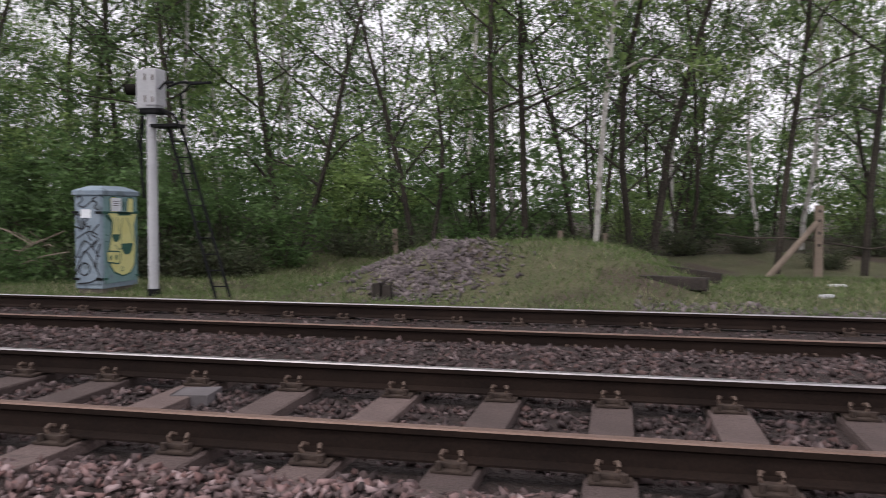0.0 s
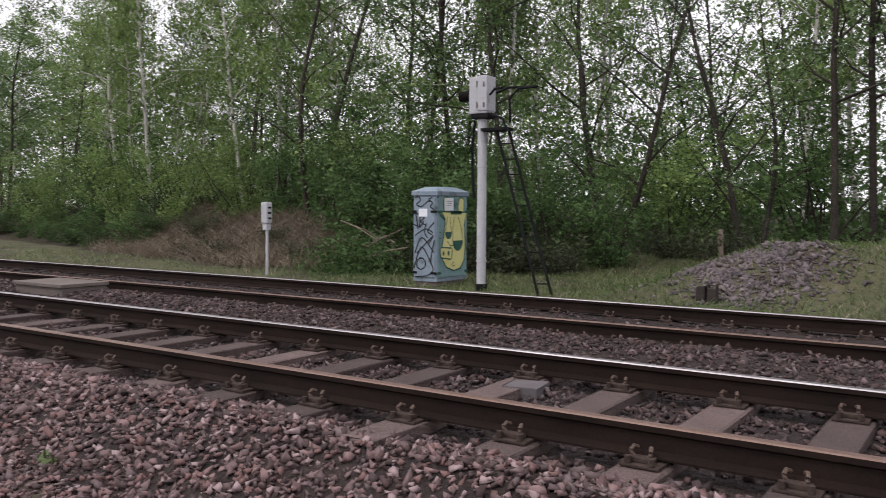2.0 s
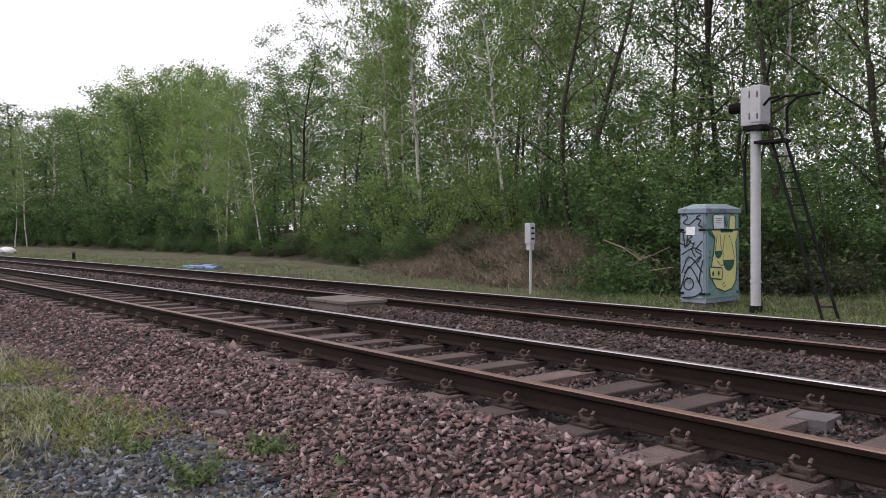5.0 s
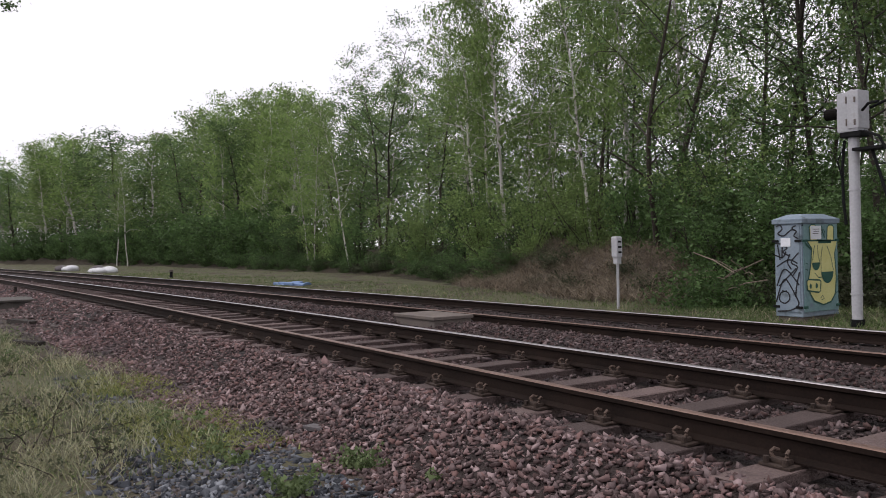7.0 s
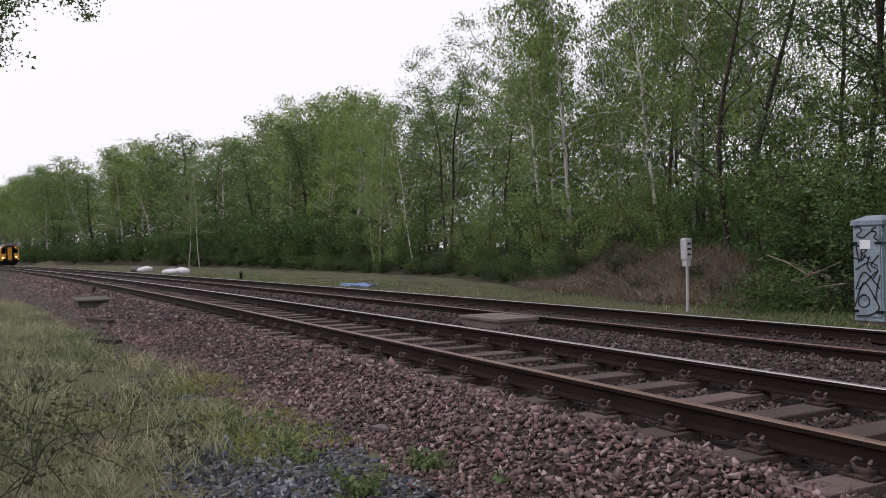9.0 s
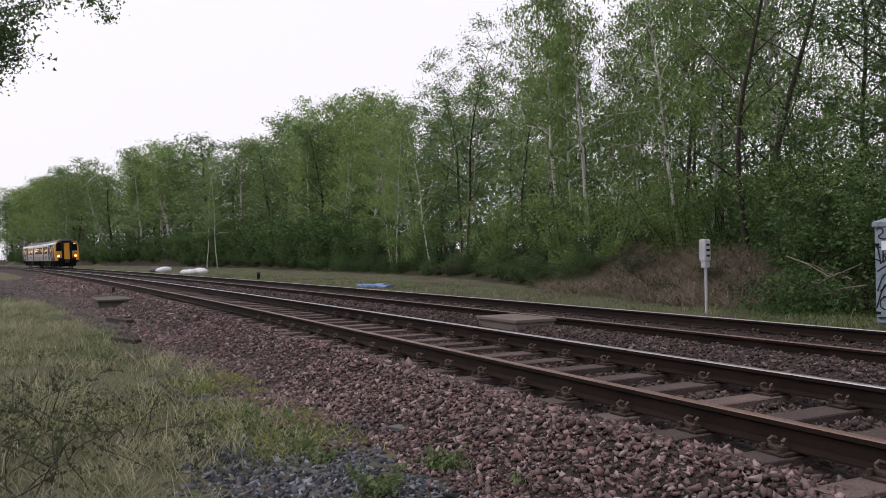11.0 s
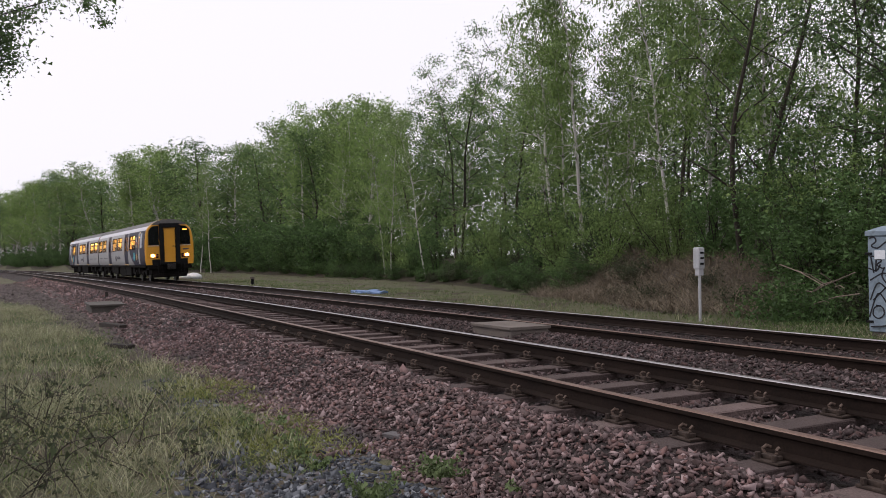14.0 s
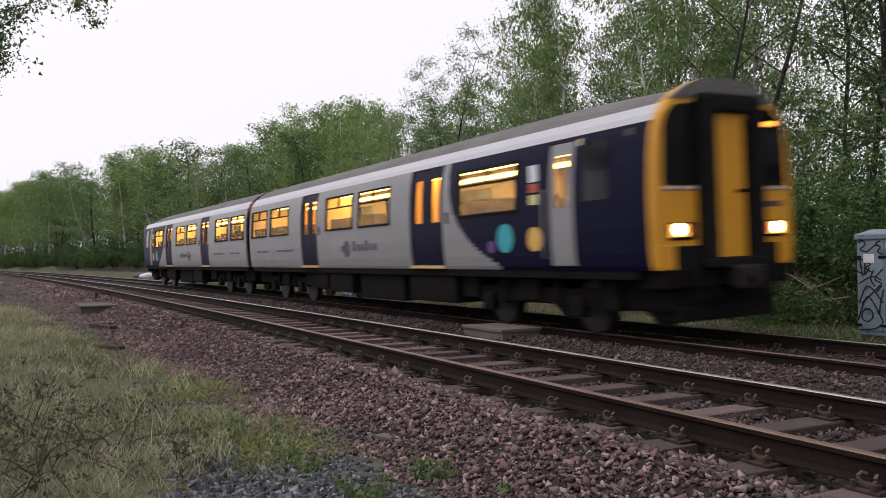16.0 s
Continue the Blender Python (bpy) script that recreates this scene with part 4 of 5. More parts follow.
for k, (x, y, r, n) in enumerate(((-7.6, 0.55, 0.65, 8), (-7.1, 0.15, 0.55, 9), (-8.6, 0.1, 0.7, 9), (-6.7, 0.95, 0.4, 5), (-9.8, -0.3, 0.7, 9), (-6.4, -0.1, 0.45, 9), (-8.2, -0.4, 0.7, 9), (-10.5, 0.3, 0.6, 7), (-7.6, -0.3, 0.6, 9))):
    briar("bare arching bramble stems over the grass verge", x, y, r, n)

# ---- lineside things ----
def at_ground(x, y, dz=0.0):
    return float(ground_height(x, y)) + dz


def disc(bm, c, r, n=20, axis="y", sx=1.0, sz=1.0):
    vs = []
    for k in range(n):
        a = 2 * math.pi * k / n
        u, w = r * sx * math.cos(a), r * sz * math.sin(a)
        vs.append(bm.verts.new(Vector(c) + (Vector((u, 0, w)) if axis == "y" else Vector((0, u, w)))))
    return bm.faces.new(vs)


def ribbon(bm, pts, width, plane):
    """A flat stroke along (across, up) points on a face; plane turns them into places."""
    P = [Vector((a, b)) for a, b in pts]
    row = []
    for i, p in enumerate(P):
        d = (P[min(i + 1, len(P) - 1)] - P[max(i - 1, 0)])
        d = d.normalized() if d.length else Vector((1, 0))
        n = Vector((-d.y, d.x)) * width / 2
        row.append((bm.verts.new(plane(*(p + n))), bm.verts.new(plane(*(p - n)))))
    for (a, b), (c, d) in zip(row, row[1:]):
        bm.faces.new((a, b, d, c))


def curl(cx, cy, rx, ry, a0, a1, n=14):
    return [(cx + rx * math.cos(radians(a0 + (a1 - a0) * k / n)), cy + ry * math.sin(radians(a0 + (a1 - a0) * k / n))) for k in range(n + 1)]


def rounded(pts, n=4):
    """The points of a stroke with its corners rounded, as the swing of an arm leaves them."""
    out = []
    for i in range(len(pts) - 1):
        a, b, c, d = (Vector(pts[k]) for k in (max(i - 1, 0), i, i + 1, min(i + 2, len(pts) - 1)))
        for k in range(n):
            t = k / n
            out.append(tuple(0.5 * (2 * b + (c - a) * t + (2 * a - 5 * b + 4 * c - d) * t * t + (3 * b - a - 3 * c + d) * t ** 3)))
    return out + [tuple(pts[-1])]


def equipment_cabinet():
    """A two-door lineside cabinet, sprayed with tags on one face and a yellow figure of plain shapes on the other."""
    x0, x1, y0, y1, z0, z1 = -8.67, -8.17, 12.0, 12.98, -0.34, 1.36
    t = thing("equipment_cabinet", "blue-grey lineside equipment cabinet covered in graffiti", "cabinet")
    part("plinth", boxm(x0 + 0.03, x1 - 0.03, y0 + 0.03, y1 - 0.03, z0, z0 + 0.14, 0.01), M["concrete"], t, "stained concrete plinth")
    part("body", boxm(x0, x1, y0, y1, z0 + 0.12, z1 - 0.06, 0.012), M["cabinet"], t)
    # hipped lid with a straight lip
    bm = boxm(x0 - 0.03, x1 + 0.03, y0 - 0.03, y1 + 0.03, z1 - 0.06, z1 + 0.02, 0.01)
    low = [bm.verts.new((x, y, z1 + 0.018)) for x, y in ((x0 - 0.025, y0 - 0.025), (x1 + 0.025, y0 - 0.025), (x1 + 0.025, y1 + 0.025), (x0 - 0.025, y1 + 0.025))]
    top = [bm.verts.new((x, y, z1 + 0.1)) for x, y in ((x0 + 0.12, y0 + 0.2), (x1 - 0.12, y0 + 0.2), (x1 - 0.12, y1 - 0.2), (x0 + 0.12, y1 - 0.2))]
    bm.faces.new(top)
    for k in range(4):
        bm.faces.new((low[k], low[(k + 1) % 4], top[(k + 1) % 4], top[k]))
    part("lid", bm, M["cabinet"], t, "overhanging weathered lid with sloping sides")
    d = part("door", boxm(x1 - 0.005, x1 + 0.018, y0 + 0.03, y1 - 0.03, z0 + 0.2, z1 - 0.075, 0.006), M["cabdoor"], t, "green-grey door with yellow and green spray paint")
    e = part("door", boxm(x0 + 0.03, x1 - 0.03, y0 - 0.018, y0 + 0.005, z0 + 0.2, z1 - 0.085, 0.006), M["cabinet"], t, "blue-grey door with black spray tags")
    for z in (z0 + 0.28, z1 - 0.34):
        for y in (y0 + 0.05, y1 - 0.05):
            part("hinge", boxm(x1 + 0.01, x1 + 0.034, y - 0.05, y + 0.05, z - 0.02, z + 0.02, 0.005), M["greenspray"], t)
        for x in (x0 + 0.03, x1 - 0.05):
            part("hinge", boxm(x - 0.06, x + 0.06, y0 - 0.036, y0 - 0.012, z - 0.02, z + 0.02, 0.005), M["black"], t)
    part("door_seam", boxm(x1 - 0.002, x1 + 0.012, y0 + 0.012, y1 - 0.012, z1 - 0.1, z1 - 0.075), M["black"], t)

    def on_door(depth):
        return lambda a, b: Vector((x1 + depth, y0 + a, z0 + b))

    def fill(bm, pts, plane):
        bm.faces.new([bm.verts.new(plane(a, b)) for a, b in pts])

    # pale yellow figure of plain shapes: a long drop, two upright lobes, a square snout
    body = [(0.1, 1.36), (0.23, 1.23), (0.19, 0.95), (0.12, 0.72), (0.16, 0.5), (0.28, 0.37), (0.52, 0.3), (0.73, 0.34), (0.85, 0.47), (0.885, 0.75), (0.85, 1.14), (0.93, 1.35)]
    lobes = [[(0.19, 1.35), (0.17, 1.58), (0.22, 1.62), (0.32, 1.62), (0.37, 1.58), (0.38, 1.35)], [(0.64, 1.35), (0.66, 1.56), (0.7, 1.61), (0.8, 1.61), (0.84, 1.57), (0.83, 1.35)]]
    snout = [(0.09, 0.55), (0.07, 0.7), (0.11, 0.73), (0.42, 0.71), (0.45, 0.68), (0.43, 0.53), (0.39, 0.51)]
    bm = bmesh.new()
    fill(bm, body, on_door(0.0215))
    for shape in lobes:
        fill(bm, shape, on_door(0.0225))
    part("spray_patch", bm, M["yellowspray"], d, "pale yellow sprayed shape")
    bm = bmesh.new()
    ink = on_door(0.0255)
    ribbon(bm, body + body[:1], 0.026, ink)
    for shape in lobes:
        ribbon(bm, shape, 0.022, ink)
    fill(bm, curl(0.335, 1.0, 0.11, 0.13, 180, 360, 12), ink)
    fill(bm, curl(0.64, 0.84, 0.17, 0.19, 180, 360, 14), ink)
    fill(bm, [(0.03, 1.36), (0.2, 1.24), (0.22, 1.19), (0.06, 1.29)], ink)
    for pts in ([(0.3, 1.28), (0.24, 1.02)], [(0.38, 1.28), (0.4, 1.1), (0.44, 1.0)], [(0.52, 1.27), (0.47, 1.05), (0.47, 0.84)], [(0.64, 1.27), (0.74, 1.1), (0.81, 0.86)], [(0.3, 0.83), (0.4, 0.75), (0.52, 0.76)], [(0.44, 0.41), (0.5, 0.46), (0.54, 0.4), (0.46, 0.38)], [(0.92, 0.5), (0.83, 0.47)], [(0.92, 0.72), (0.9, 0.66)], [(0.06, 1.0), (0.12, 0.98)], [(0.05, 0.9), (0.12, 0.88)]):
        ribbon(bm, pts, 0.016, ink)
    fill(bm, [(0.4, 1.31), (0.76, 1.31), (0.76, 1.37), (0.4, 1.37)], ink)
    ribbon(bm, [(0.5, 1.42), (0.5, 1.6), (0.6, 1.48), (0.58, 1.4), (0.5, 1.56)], 0.024, ink)
    part("spray_line", bm, M["greenspray"], d, "dark green sprayed outlines")
    bm = bmesh.new()
    fill(bm, snout, on_door(0.0285))
    part("spray_snout", bm, M["yellowspray"], d)
    bm = bmesh.new()
    ribbon(bm, snout + snout[:1], 0.024, on_door(0.0315))
    for a in (0.17, 0.33):
        fill(bm, curl(a, 0.62, 0.03, 0.045, 0, 330, 11), on_door(0.0315))
    part("snout_line", bm, M["greenspray"], d)
    part("notice", boxm(x1 + 0.026, x1 + 0.034, y0 + 0.2, y0 + 0.48, z0 + 1.38, z0 + 1.6, 0.002), M["paper"], t, "small white paper notice")
    for k, (a, b) in enumerate(((0.25, 0.43), (0.27, 0.41), (0.25, 0.4))):
        part("print_bar", boxm(x1 + 0.033, x1 + 0.036, y0 + a, y0 + b, z0 + 1.54 - 0.035 * k, z0 + 1.55 - 0.035 * k), M["slab"], t)
    part("sticker", boxm(x0 + 0.13, x0 + 0.31, y0 - 0.024, y0 - 0.016, z0 + 1.27, z0 + 1.41, 0.002), M["paper"], t, "torn white sticker")
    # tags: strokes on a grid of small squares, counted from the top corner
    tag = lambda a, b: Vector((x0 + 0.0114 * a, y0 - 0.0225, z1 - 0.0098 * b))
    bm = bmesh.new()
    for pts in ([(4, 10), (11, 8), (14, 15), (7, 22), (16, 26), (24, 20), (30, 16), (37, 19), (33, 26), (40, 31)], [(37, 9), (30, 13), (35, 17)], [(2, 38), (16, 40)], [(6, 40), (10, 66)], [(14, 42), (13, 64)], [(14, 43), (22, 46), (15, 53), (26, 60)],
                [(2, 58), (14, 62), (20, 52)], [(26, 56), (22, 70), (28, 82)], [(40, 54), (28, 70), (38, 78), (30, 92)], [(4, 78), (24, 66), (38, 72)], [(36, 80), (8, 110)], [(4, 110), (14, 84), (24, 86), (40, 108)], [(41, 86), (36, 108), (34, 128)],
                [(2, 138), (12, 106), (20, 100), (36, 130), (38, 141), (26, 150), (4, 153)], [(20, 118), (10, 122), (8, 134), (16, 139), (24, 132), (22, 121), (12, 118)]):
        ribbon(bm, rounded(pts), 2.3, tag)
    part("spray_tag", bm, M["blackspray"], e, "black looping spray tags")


def signal_post():
    t = thing("signal_post", "grey tubular signal post with a boxed signal head and ladder", "signal")
    x, y = -7.06, 11.68
    z0, zt = at_ground(x, y, -0.05), 2.52
    bm = rod((x, y, z0 + 0.12), (x, y, 2.6), 0.076, n=20)
    for z in (1.75, 0.2):
        add_rod(bm, (x, y, z), (x, y, z + 0.03), 0.087, n=20)
    part("post", bm, M["greypaint"], t, smooth=False)
    bm = rod((x, y, z0), (x, y, z0 + 0.16), 0.1, n=20)
    part("base", bm, M["black"], t, "black painted base collar")
    part("bracket", boxm(x - 0.15, x + 0.18, y - 0.12, y + 0.12, 2.53, 2.62, 0.02), M["black"], t, "black bracket under the head")
    h = part("signal_head", boxm(x - 0.18, x + 0.15, y - 0.13, y + 0.13, 2.61, 3.2, 0.02), M["greypaint"], t, "pale grey boxed signal head")
    part("back_door", boxm(x - 0.01, x + 0.165, y - 0.145, y + 0.145, 2.65, 3.215, 0.015), M["greypaint"], h)
    for z in (2.75, 3.08):
        part("hinge", rod((x - 0.02, y - 0.145, z - 0.05), (x - 0.02, y - 0.145, z + 0.05), 0.011), M["concrete"], h)
        part("latch", boxm(x + 0.1, x + 0.125, y - 0.16, y - 0.142, z - 0.05, z + 0.03, 0.004), M["concrete"], h)
    bm = rod((x - 0.42, y, 2.92), (x - 0.18, y, 2.92), 0.085, n=18)
    part("hood", bm, M["frame"], t, "dark grey lens hood", smooth=False)
    bm = bmesh.new()
    sweep(bm, [(x - 0.13, y - 0.02, 2.5), (x - 0.15, y - 0.06, 2.1), (x - 0.13, y - 0.08, 1.6), (x - 0.12, y - 0.04, 1.25)], 0.022, 8)
    sweep(bm, [(x - 0.1, y - 0.05, 2.45), (x - 0.2, y - 0.1, 2.2), (x - 0.13, y - 0.09, 1.9)], 0.012, 6)
    part("cable", bm, M["black"], t, "black cable down the post")
    bm = bmesh.new()
    sweep(bm, [(x + 0.2, y + 0.1, 2.95), (x + 0.4, y + 0.15, 3.03), (x + 0.75, y + 0.2, 3.02), (x + 0.95, y + 0.1, 3.0), (x + 0.75, y - 0.15, 2.95), (x + 0.62, y - 0.2, 2.8), (x + 0.6, y - 0.15, 2.42)], 0.021, 8)
    sweep(bm, [(x + 0.2, y - 0.1, 2.9), (x + 0.32, y - 0.15, 2.98), (x + 0.5, y - 0.2, 2.98)], 0.021, 8)
    sweep(bm, [(x + 0.22, y - 0.1, 2.6), (x + 0.45, y - 0.12, 2.5), (x + 0.55, y - 0.12, 2.3)], 0.021, 8)
    part("guard_rail", bm, M["black"], t, "bent black guard rail")
    part("platform", boxm(x + 0.05, x + 0.5, y - 0.14, y + 0.14, 2.32, 2.37, 0.008), M["black"], t, "small black steel platform")
    part("ladder", bmesh_ladder((x + 0.38, y, 2.36), (-5.88, 11.7, at_ground(-5.88, 11.7, -0.05))), M["black"], t, "narrow black access ladder")
    return t


def bmesh_ladder(top, foot):
    bm = bmesh.new()
    top, foot = Vector(top), Vector(foot)
    side = Vector((0.085, 0.045, 0.0))
    for s in (-1, 1):
        add_rod(bm, top + s * side, foot + s * side * 1.1, 0.024, n=8)
    for k in range(1, 11):
        p = top.lerp(foot, k / 11)
        add_rod(bm, p - side * 1.05, p + side * 1.05, 0.01, n=6)
    return bm


def phone_post():
    t = thing("telephone_post", "small grey boxed telephone on a thin pale post", "post")
    x, y = -12.5, 12.14
    z0 = at_ground(x, y, -0.05)
    part("post", rod((x, y, z0), (x + 0.01, y, 0.75), 0.029, n=12), M["greypaint"], t)
    part("collar", boxm(x - 0.06, x + 0.06, y - 0.06, y + 0.06, 0.62, 0.76, 0.01), M["greypaint"], t)
    b = part("box", boxm(x - 0.09, x + 0.08, y - 0.08, y + 0.08, 0.75, 1.19, 0.03), M["greypaint"], t, "grey case with a rounded hood")
    for z in (0.86, 0.97, 1.08):
        part("slot", boxm(x + 0.077, x + 0.086, y - 0.045, y + 0.045, z - 0.02, z + 0.02, 0.003), M["black"], b)


def block(name, label, category, x0, x1, y0, y1, z0, z1, material, bevel=0.015, rz=0.0, rnd=0.006):
    cx, cy = (x0 + x1) / 2, (y0 + y1) / 2
    bm = boxm(x0 - cx, x1 - cx, y0 - cy, y1 - cy, z0, z1, bevel)
    r = random.Random(len(name))
    for v in bm.verts:
        v.co += Vector((r.uniform(-rnd, rnd), r.uniform(-rnd, rnd), r.uniform(-rnd, rnd)))
    ob = tagged(part(name, bm, material), label, category)
    ob.matrix_basis = pose(cx, cy, 0, 0, 0, rz)
    return ob


equipment_cabinet()
signal_post()
phone_post()
# drain chamber between the tracks: walls and a cover of two slabs
ch = thing("drain_chamber", "weathered concrete chamber with a flat cover between the tracks", "chamber")
part("wall", boxm(-13.05, -11.75, 7.2, 7.95, -0.45, -0.172, 0.012), M["concrete"], ch)
part("cover", boxm(-13.08, -12.42, 7.17, 7.98, -0.17, -0.118, 0.01), M["concrete"], ch)
part("cover", boxm(-12.41, -11.72, 7.17, 7.98, -0.17, -0.115, 0.01), M["concrete"], ch)
c2 = thing("concrete_trough", "dark concrete trough end standing out of the ballast shoulder", "trough")
part("wall", boxm(-30.6, -28.4, 1.95, 2.1, -0.62, -0.33, 0.02), M["darkconcrete"], c2)
part("wall", boxm(-28.5, -28.32, 1.95, 3.25, -0.62, -0.33, 0.02), M["darkconcrete"], c2)
part("cover", boxm(-30.7, -28.25, 1.9, 3.3, -0.325, -0.26, 0.015), M["darkconcrete"], c2)
block("timber_baulk", "old dark timber lying flat on the verge", "timber", -17.2, -16.3, 1.5, 1.66, -0.6, -0.47, M["burnt"], 0.01, 25)
block("timber_baulk", "old dark timber lying flat on the ballast", "timber", -22.8, -21.4, 1.9, 2.1, -0.56, -0.45, M["burnt"], 0.01, 15)
block("paving_slab", "pale concrete slab dropped between the sleepers", "slab", -2.86, -2.6, 5.05, 5.32, -0.245, -0.17, M["slab"], 0.006, 8)
block("roof_slate", "flat blue-grey slate lying on the ballast", "slate", -6.75, -6.53, 2.78, 2.91, -0.5, -0.462, M["slategrey"], 0.004, 20, 0.004)
st = thing("timber_stump", "pair of charred timber stubs beside the far rail", "stump")
for k, (a, h) in enumerate(((-3.56, 0.24), (-3.4, 0.28))):
    bm = boxm(a - 0.065, a + 0.065, 11.98, 12.13, -0.36, -0.3 + h, 0.012)
    for v in bm.verts:
        if v.co.z > -0.2:
            v.co.z += random.Random(int(v.co.x * 999)).uniform(-0.05, 0.04)
    part("stub", bm, M["burnt"], st)
kb = thing("kerb_board", "blackened board edging a step in the mound", "board")
part("board", boxm(-0.9, 0.9, -0.05, 0.05, -0.22, 0.08, 0.012), M["burnt"], kb)
part("end_block", boxm(-1.05, -0.88, -0.1, 0.1, -0.2, 0.12, 0.015), M["burnt"], kb)
kb.matrix_basis = pose(1.05, 15.2, 0.0, 0, 6, -24) @ Matrix.Diagonal((0.78, 1, 1, 1))
# fence: leaning strut, notched post and thin rails through the wood's edge
fe = thing("fence", "grey timber fence post with a leaning strut and fallen rails", "fence")
bm = boxm(3.9, 4.06, 18.45, 18.6, -0.35, 1.2, 0.012)
part("post", bm, M["wood"], fe, "square notched timber post")
for z in (0.35, 0.6, 0.85, 1.05):
    part("notch", boxm(3.955, 4.005, 18.44, 18.455, z, z + 0.06, 0.004), M["burnt"], fe)
part("strut", rod((3.95, 18.5, 0.85), (2.95, 18.2, -0.3), 0.065, 0.07, 8), M["wood"], fe, "leaning timber strut")
bm = bmesh.new()
sweep(bm, [(4.0, 18.5, 0.45), (3.4, 18.7, 0.52), (2.7, 18.8, 0.5), (2.0, 19.0, 0.58)], 0.02, 6)
part("rail", bm, M["bark"], fe, "thin fallen pole")
bm = bmesh.new()
sweep(bm, [(4.0, 18.5, 0.45), (5.0, 18.7, 0.3), (6.5, 18.9, 0.5)], 0.022, 6)
part("rail", bm, M["bark"], fe, "thin fallen pole")
for x, y, h in ((-1.3, 18.4, 0.8), (-4.6, 16.8, 0.7), (-0.35, 19.0, 0.75)):
    f = tagged(part("fence_post", boxm(-0.05, 0.05, -0.05, 0.05, -0.3, h, 0.01), M["wood"]), "old grey fence post standing at the wood's edge", "post", "old fence posts")
    f.matrix_basis = pose(x, y, at_ground(x, y), 2, -2, 15)
block("plastic_bottle", "crushed white plastic litter on the grass", "litter", 3.62, 3.95, 16.0, 16.12, -0.32, -0.23, M["whitebag"], 0.03, 5)
pile = thing("blue_sheeting", "faded blue plastic sheeting heaped on the grass", "sheeting")
for k in range(3):
    bm = boxm(-0.5, 0.5, -0.25, 0.25, 0, 0.1, 0.02)
    bmesh.ops.subdivide_edges(bm, edges=bm.edges[:], cuts=3, use_grid_fill=True)
    for v in bm.verts:
        v.co.z += 0.07 * noise.noise(v.co * 3 + Vector((k * 5, 0, 0))) + 0.02
    p = part("fold", bm, M["bluetarp"], pile, smooth=True)
    p.matrix_basis = pose(-30.6 + 0.4 * k, 11.95 + 0.12 * k, -0.33 + 0.03 * (k % 2), 0, 0, 12 * k)


def sack_heap(label, x, y, r, n):
    t = thing("rubbish_sacks", label, "rubbish", "dumped rubbish")
    rn = random.Random(int(-x))
    for k in range(n):
        bm = bmesh.new()
        bmesh.ops.create_icosphere(bm, subdivisions=2, radius=r * rn.uniform(0.5, 0.9))
        for v in bm.verts:
            v.co *= 1 + 0.3 * noise.noise(v.co * 4 + Vector((k * 3.1, 0, 0)))
            v.co.z *= 0.55
        p = part("sack", bm, M["whitebag"] if k % 3 != 1 else M["slab"], t, smooth=True)
        p.matrix_basis = pose(x + rn.uniform(-2, 2) * r, y + rn.uniform(-1, 1) * r, at_ground(x, y) + 0.15)


sack_heap("white rubbish sacks dumped beside the line", -80.0, 10.6, 0.7, 4)
sack_heap("white sacks and pale sheeting dumped on the grass", -68.0, 11.7, 0.8, 6)
mk = thing("marker_bollard", "short black marker post with a pale top", "bollard")
z0 = at_ground(-45.7, 11.45, -0.05)
part("post", rod((-45.7, 11.45, z0), (-45.7, 11.45, z0 + 0.42), 0.09, 0.08, 12), M["black"], mk)
part("cap", boxm(-45.82, -45.6, 11.35, 11.55, z0 + 0.4, z0 + 0.52, 0.02), M["concrete"], mk, "pale cap")
part("rail_joint_post", rod((-34.0, 2.9, -0.6), (-34.0, 2.9, -0.05), 0.06, n=8), M["burnt"])["label"] = "short dark post beside the near rail"
bpy.data.objects["rail_joint_post"]["category"] = "post"
# a pale stake at the camera's side of the verge, and cut branches by the bank
tagged(part("stake", rod((-6.95, -0.27, -0.6), (-6.97, -0.27, -0.22), 0.022, n=8), M["wood"]), "pale wooden stake in the rough grass", "stake")
br = thing("cut_branches", "heap of cut leafy branches with broken pale ends", "branches")
for k in range(12):
    bm = bmesh.new()
    a = rng.uniform(0, 2 * math.pi)
    c = Vector((-11.0 + rng.normal(0, 0.6), 13.2 + rng.normal(0, 0.4), 0.15 + rng.uniform(0, 0.5)))
    d = Vector((math.cos(a), 0.4 * math.sin(a), rng.uniform(-0.1, 0.5))) * rng.uniform(0.3, 0.8)
    sweep(bm, [c - d, c + Vector((0, 0, 0.04)), c + d], 0.011, 5)
    part("branch", bm, M["wood"], br)
n = 3000
C = np.stack([rng.normal(-11.1, 0.6, n), rng.normal(13.3, 0.4, n), rng.uniform(0, 1, n) ** 1.2], -1)
C[:, 2] = -0.3 + C[:, 2] * (0.95 - 0.45 * np.minimum(1.5, np.abs(C[:, 0] + 11.1)) + 0.15 * np.sin(9 * C[:, 0]))
part("foliage", leaves("foliage", C, 0.07, M["leafc"]), None, br)
h = float(ground_height(0.75, 13.0))
block("timber_baulk", "old dark timber half sunk in the grassy mound", "timber", 0.2, 1.3, 12.92, 13.08, h - 0.1, h + 0.09, M["burnt"], 0.012, -22)
h = float(ground_height(3.1, 13.8))
block("plastic_bag", "flattened white plastic litter lying on the grass", "litter", 3.0, 3.22, 13.74, 13.86, h - 0.01, h + 0.05, M["greypaint"], 0.022, 10)

# ---- the train: two diesel carriages, alike, coupled back to back ----
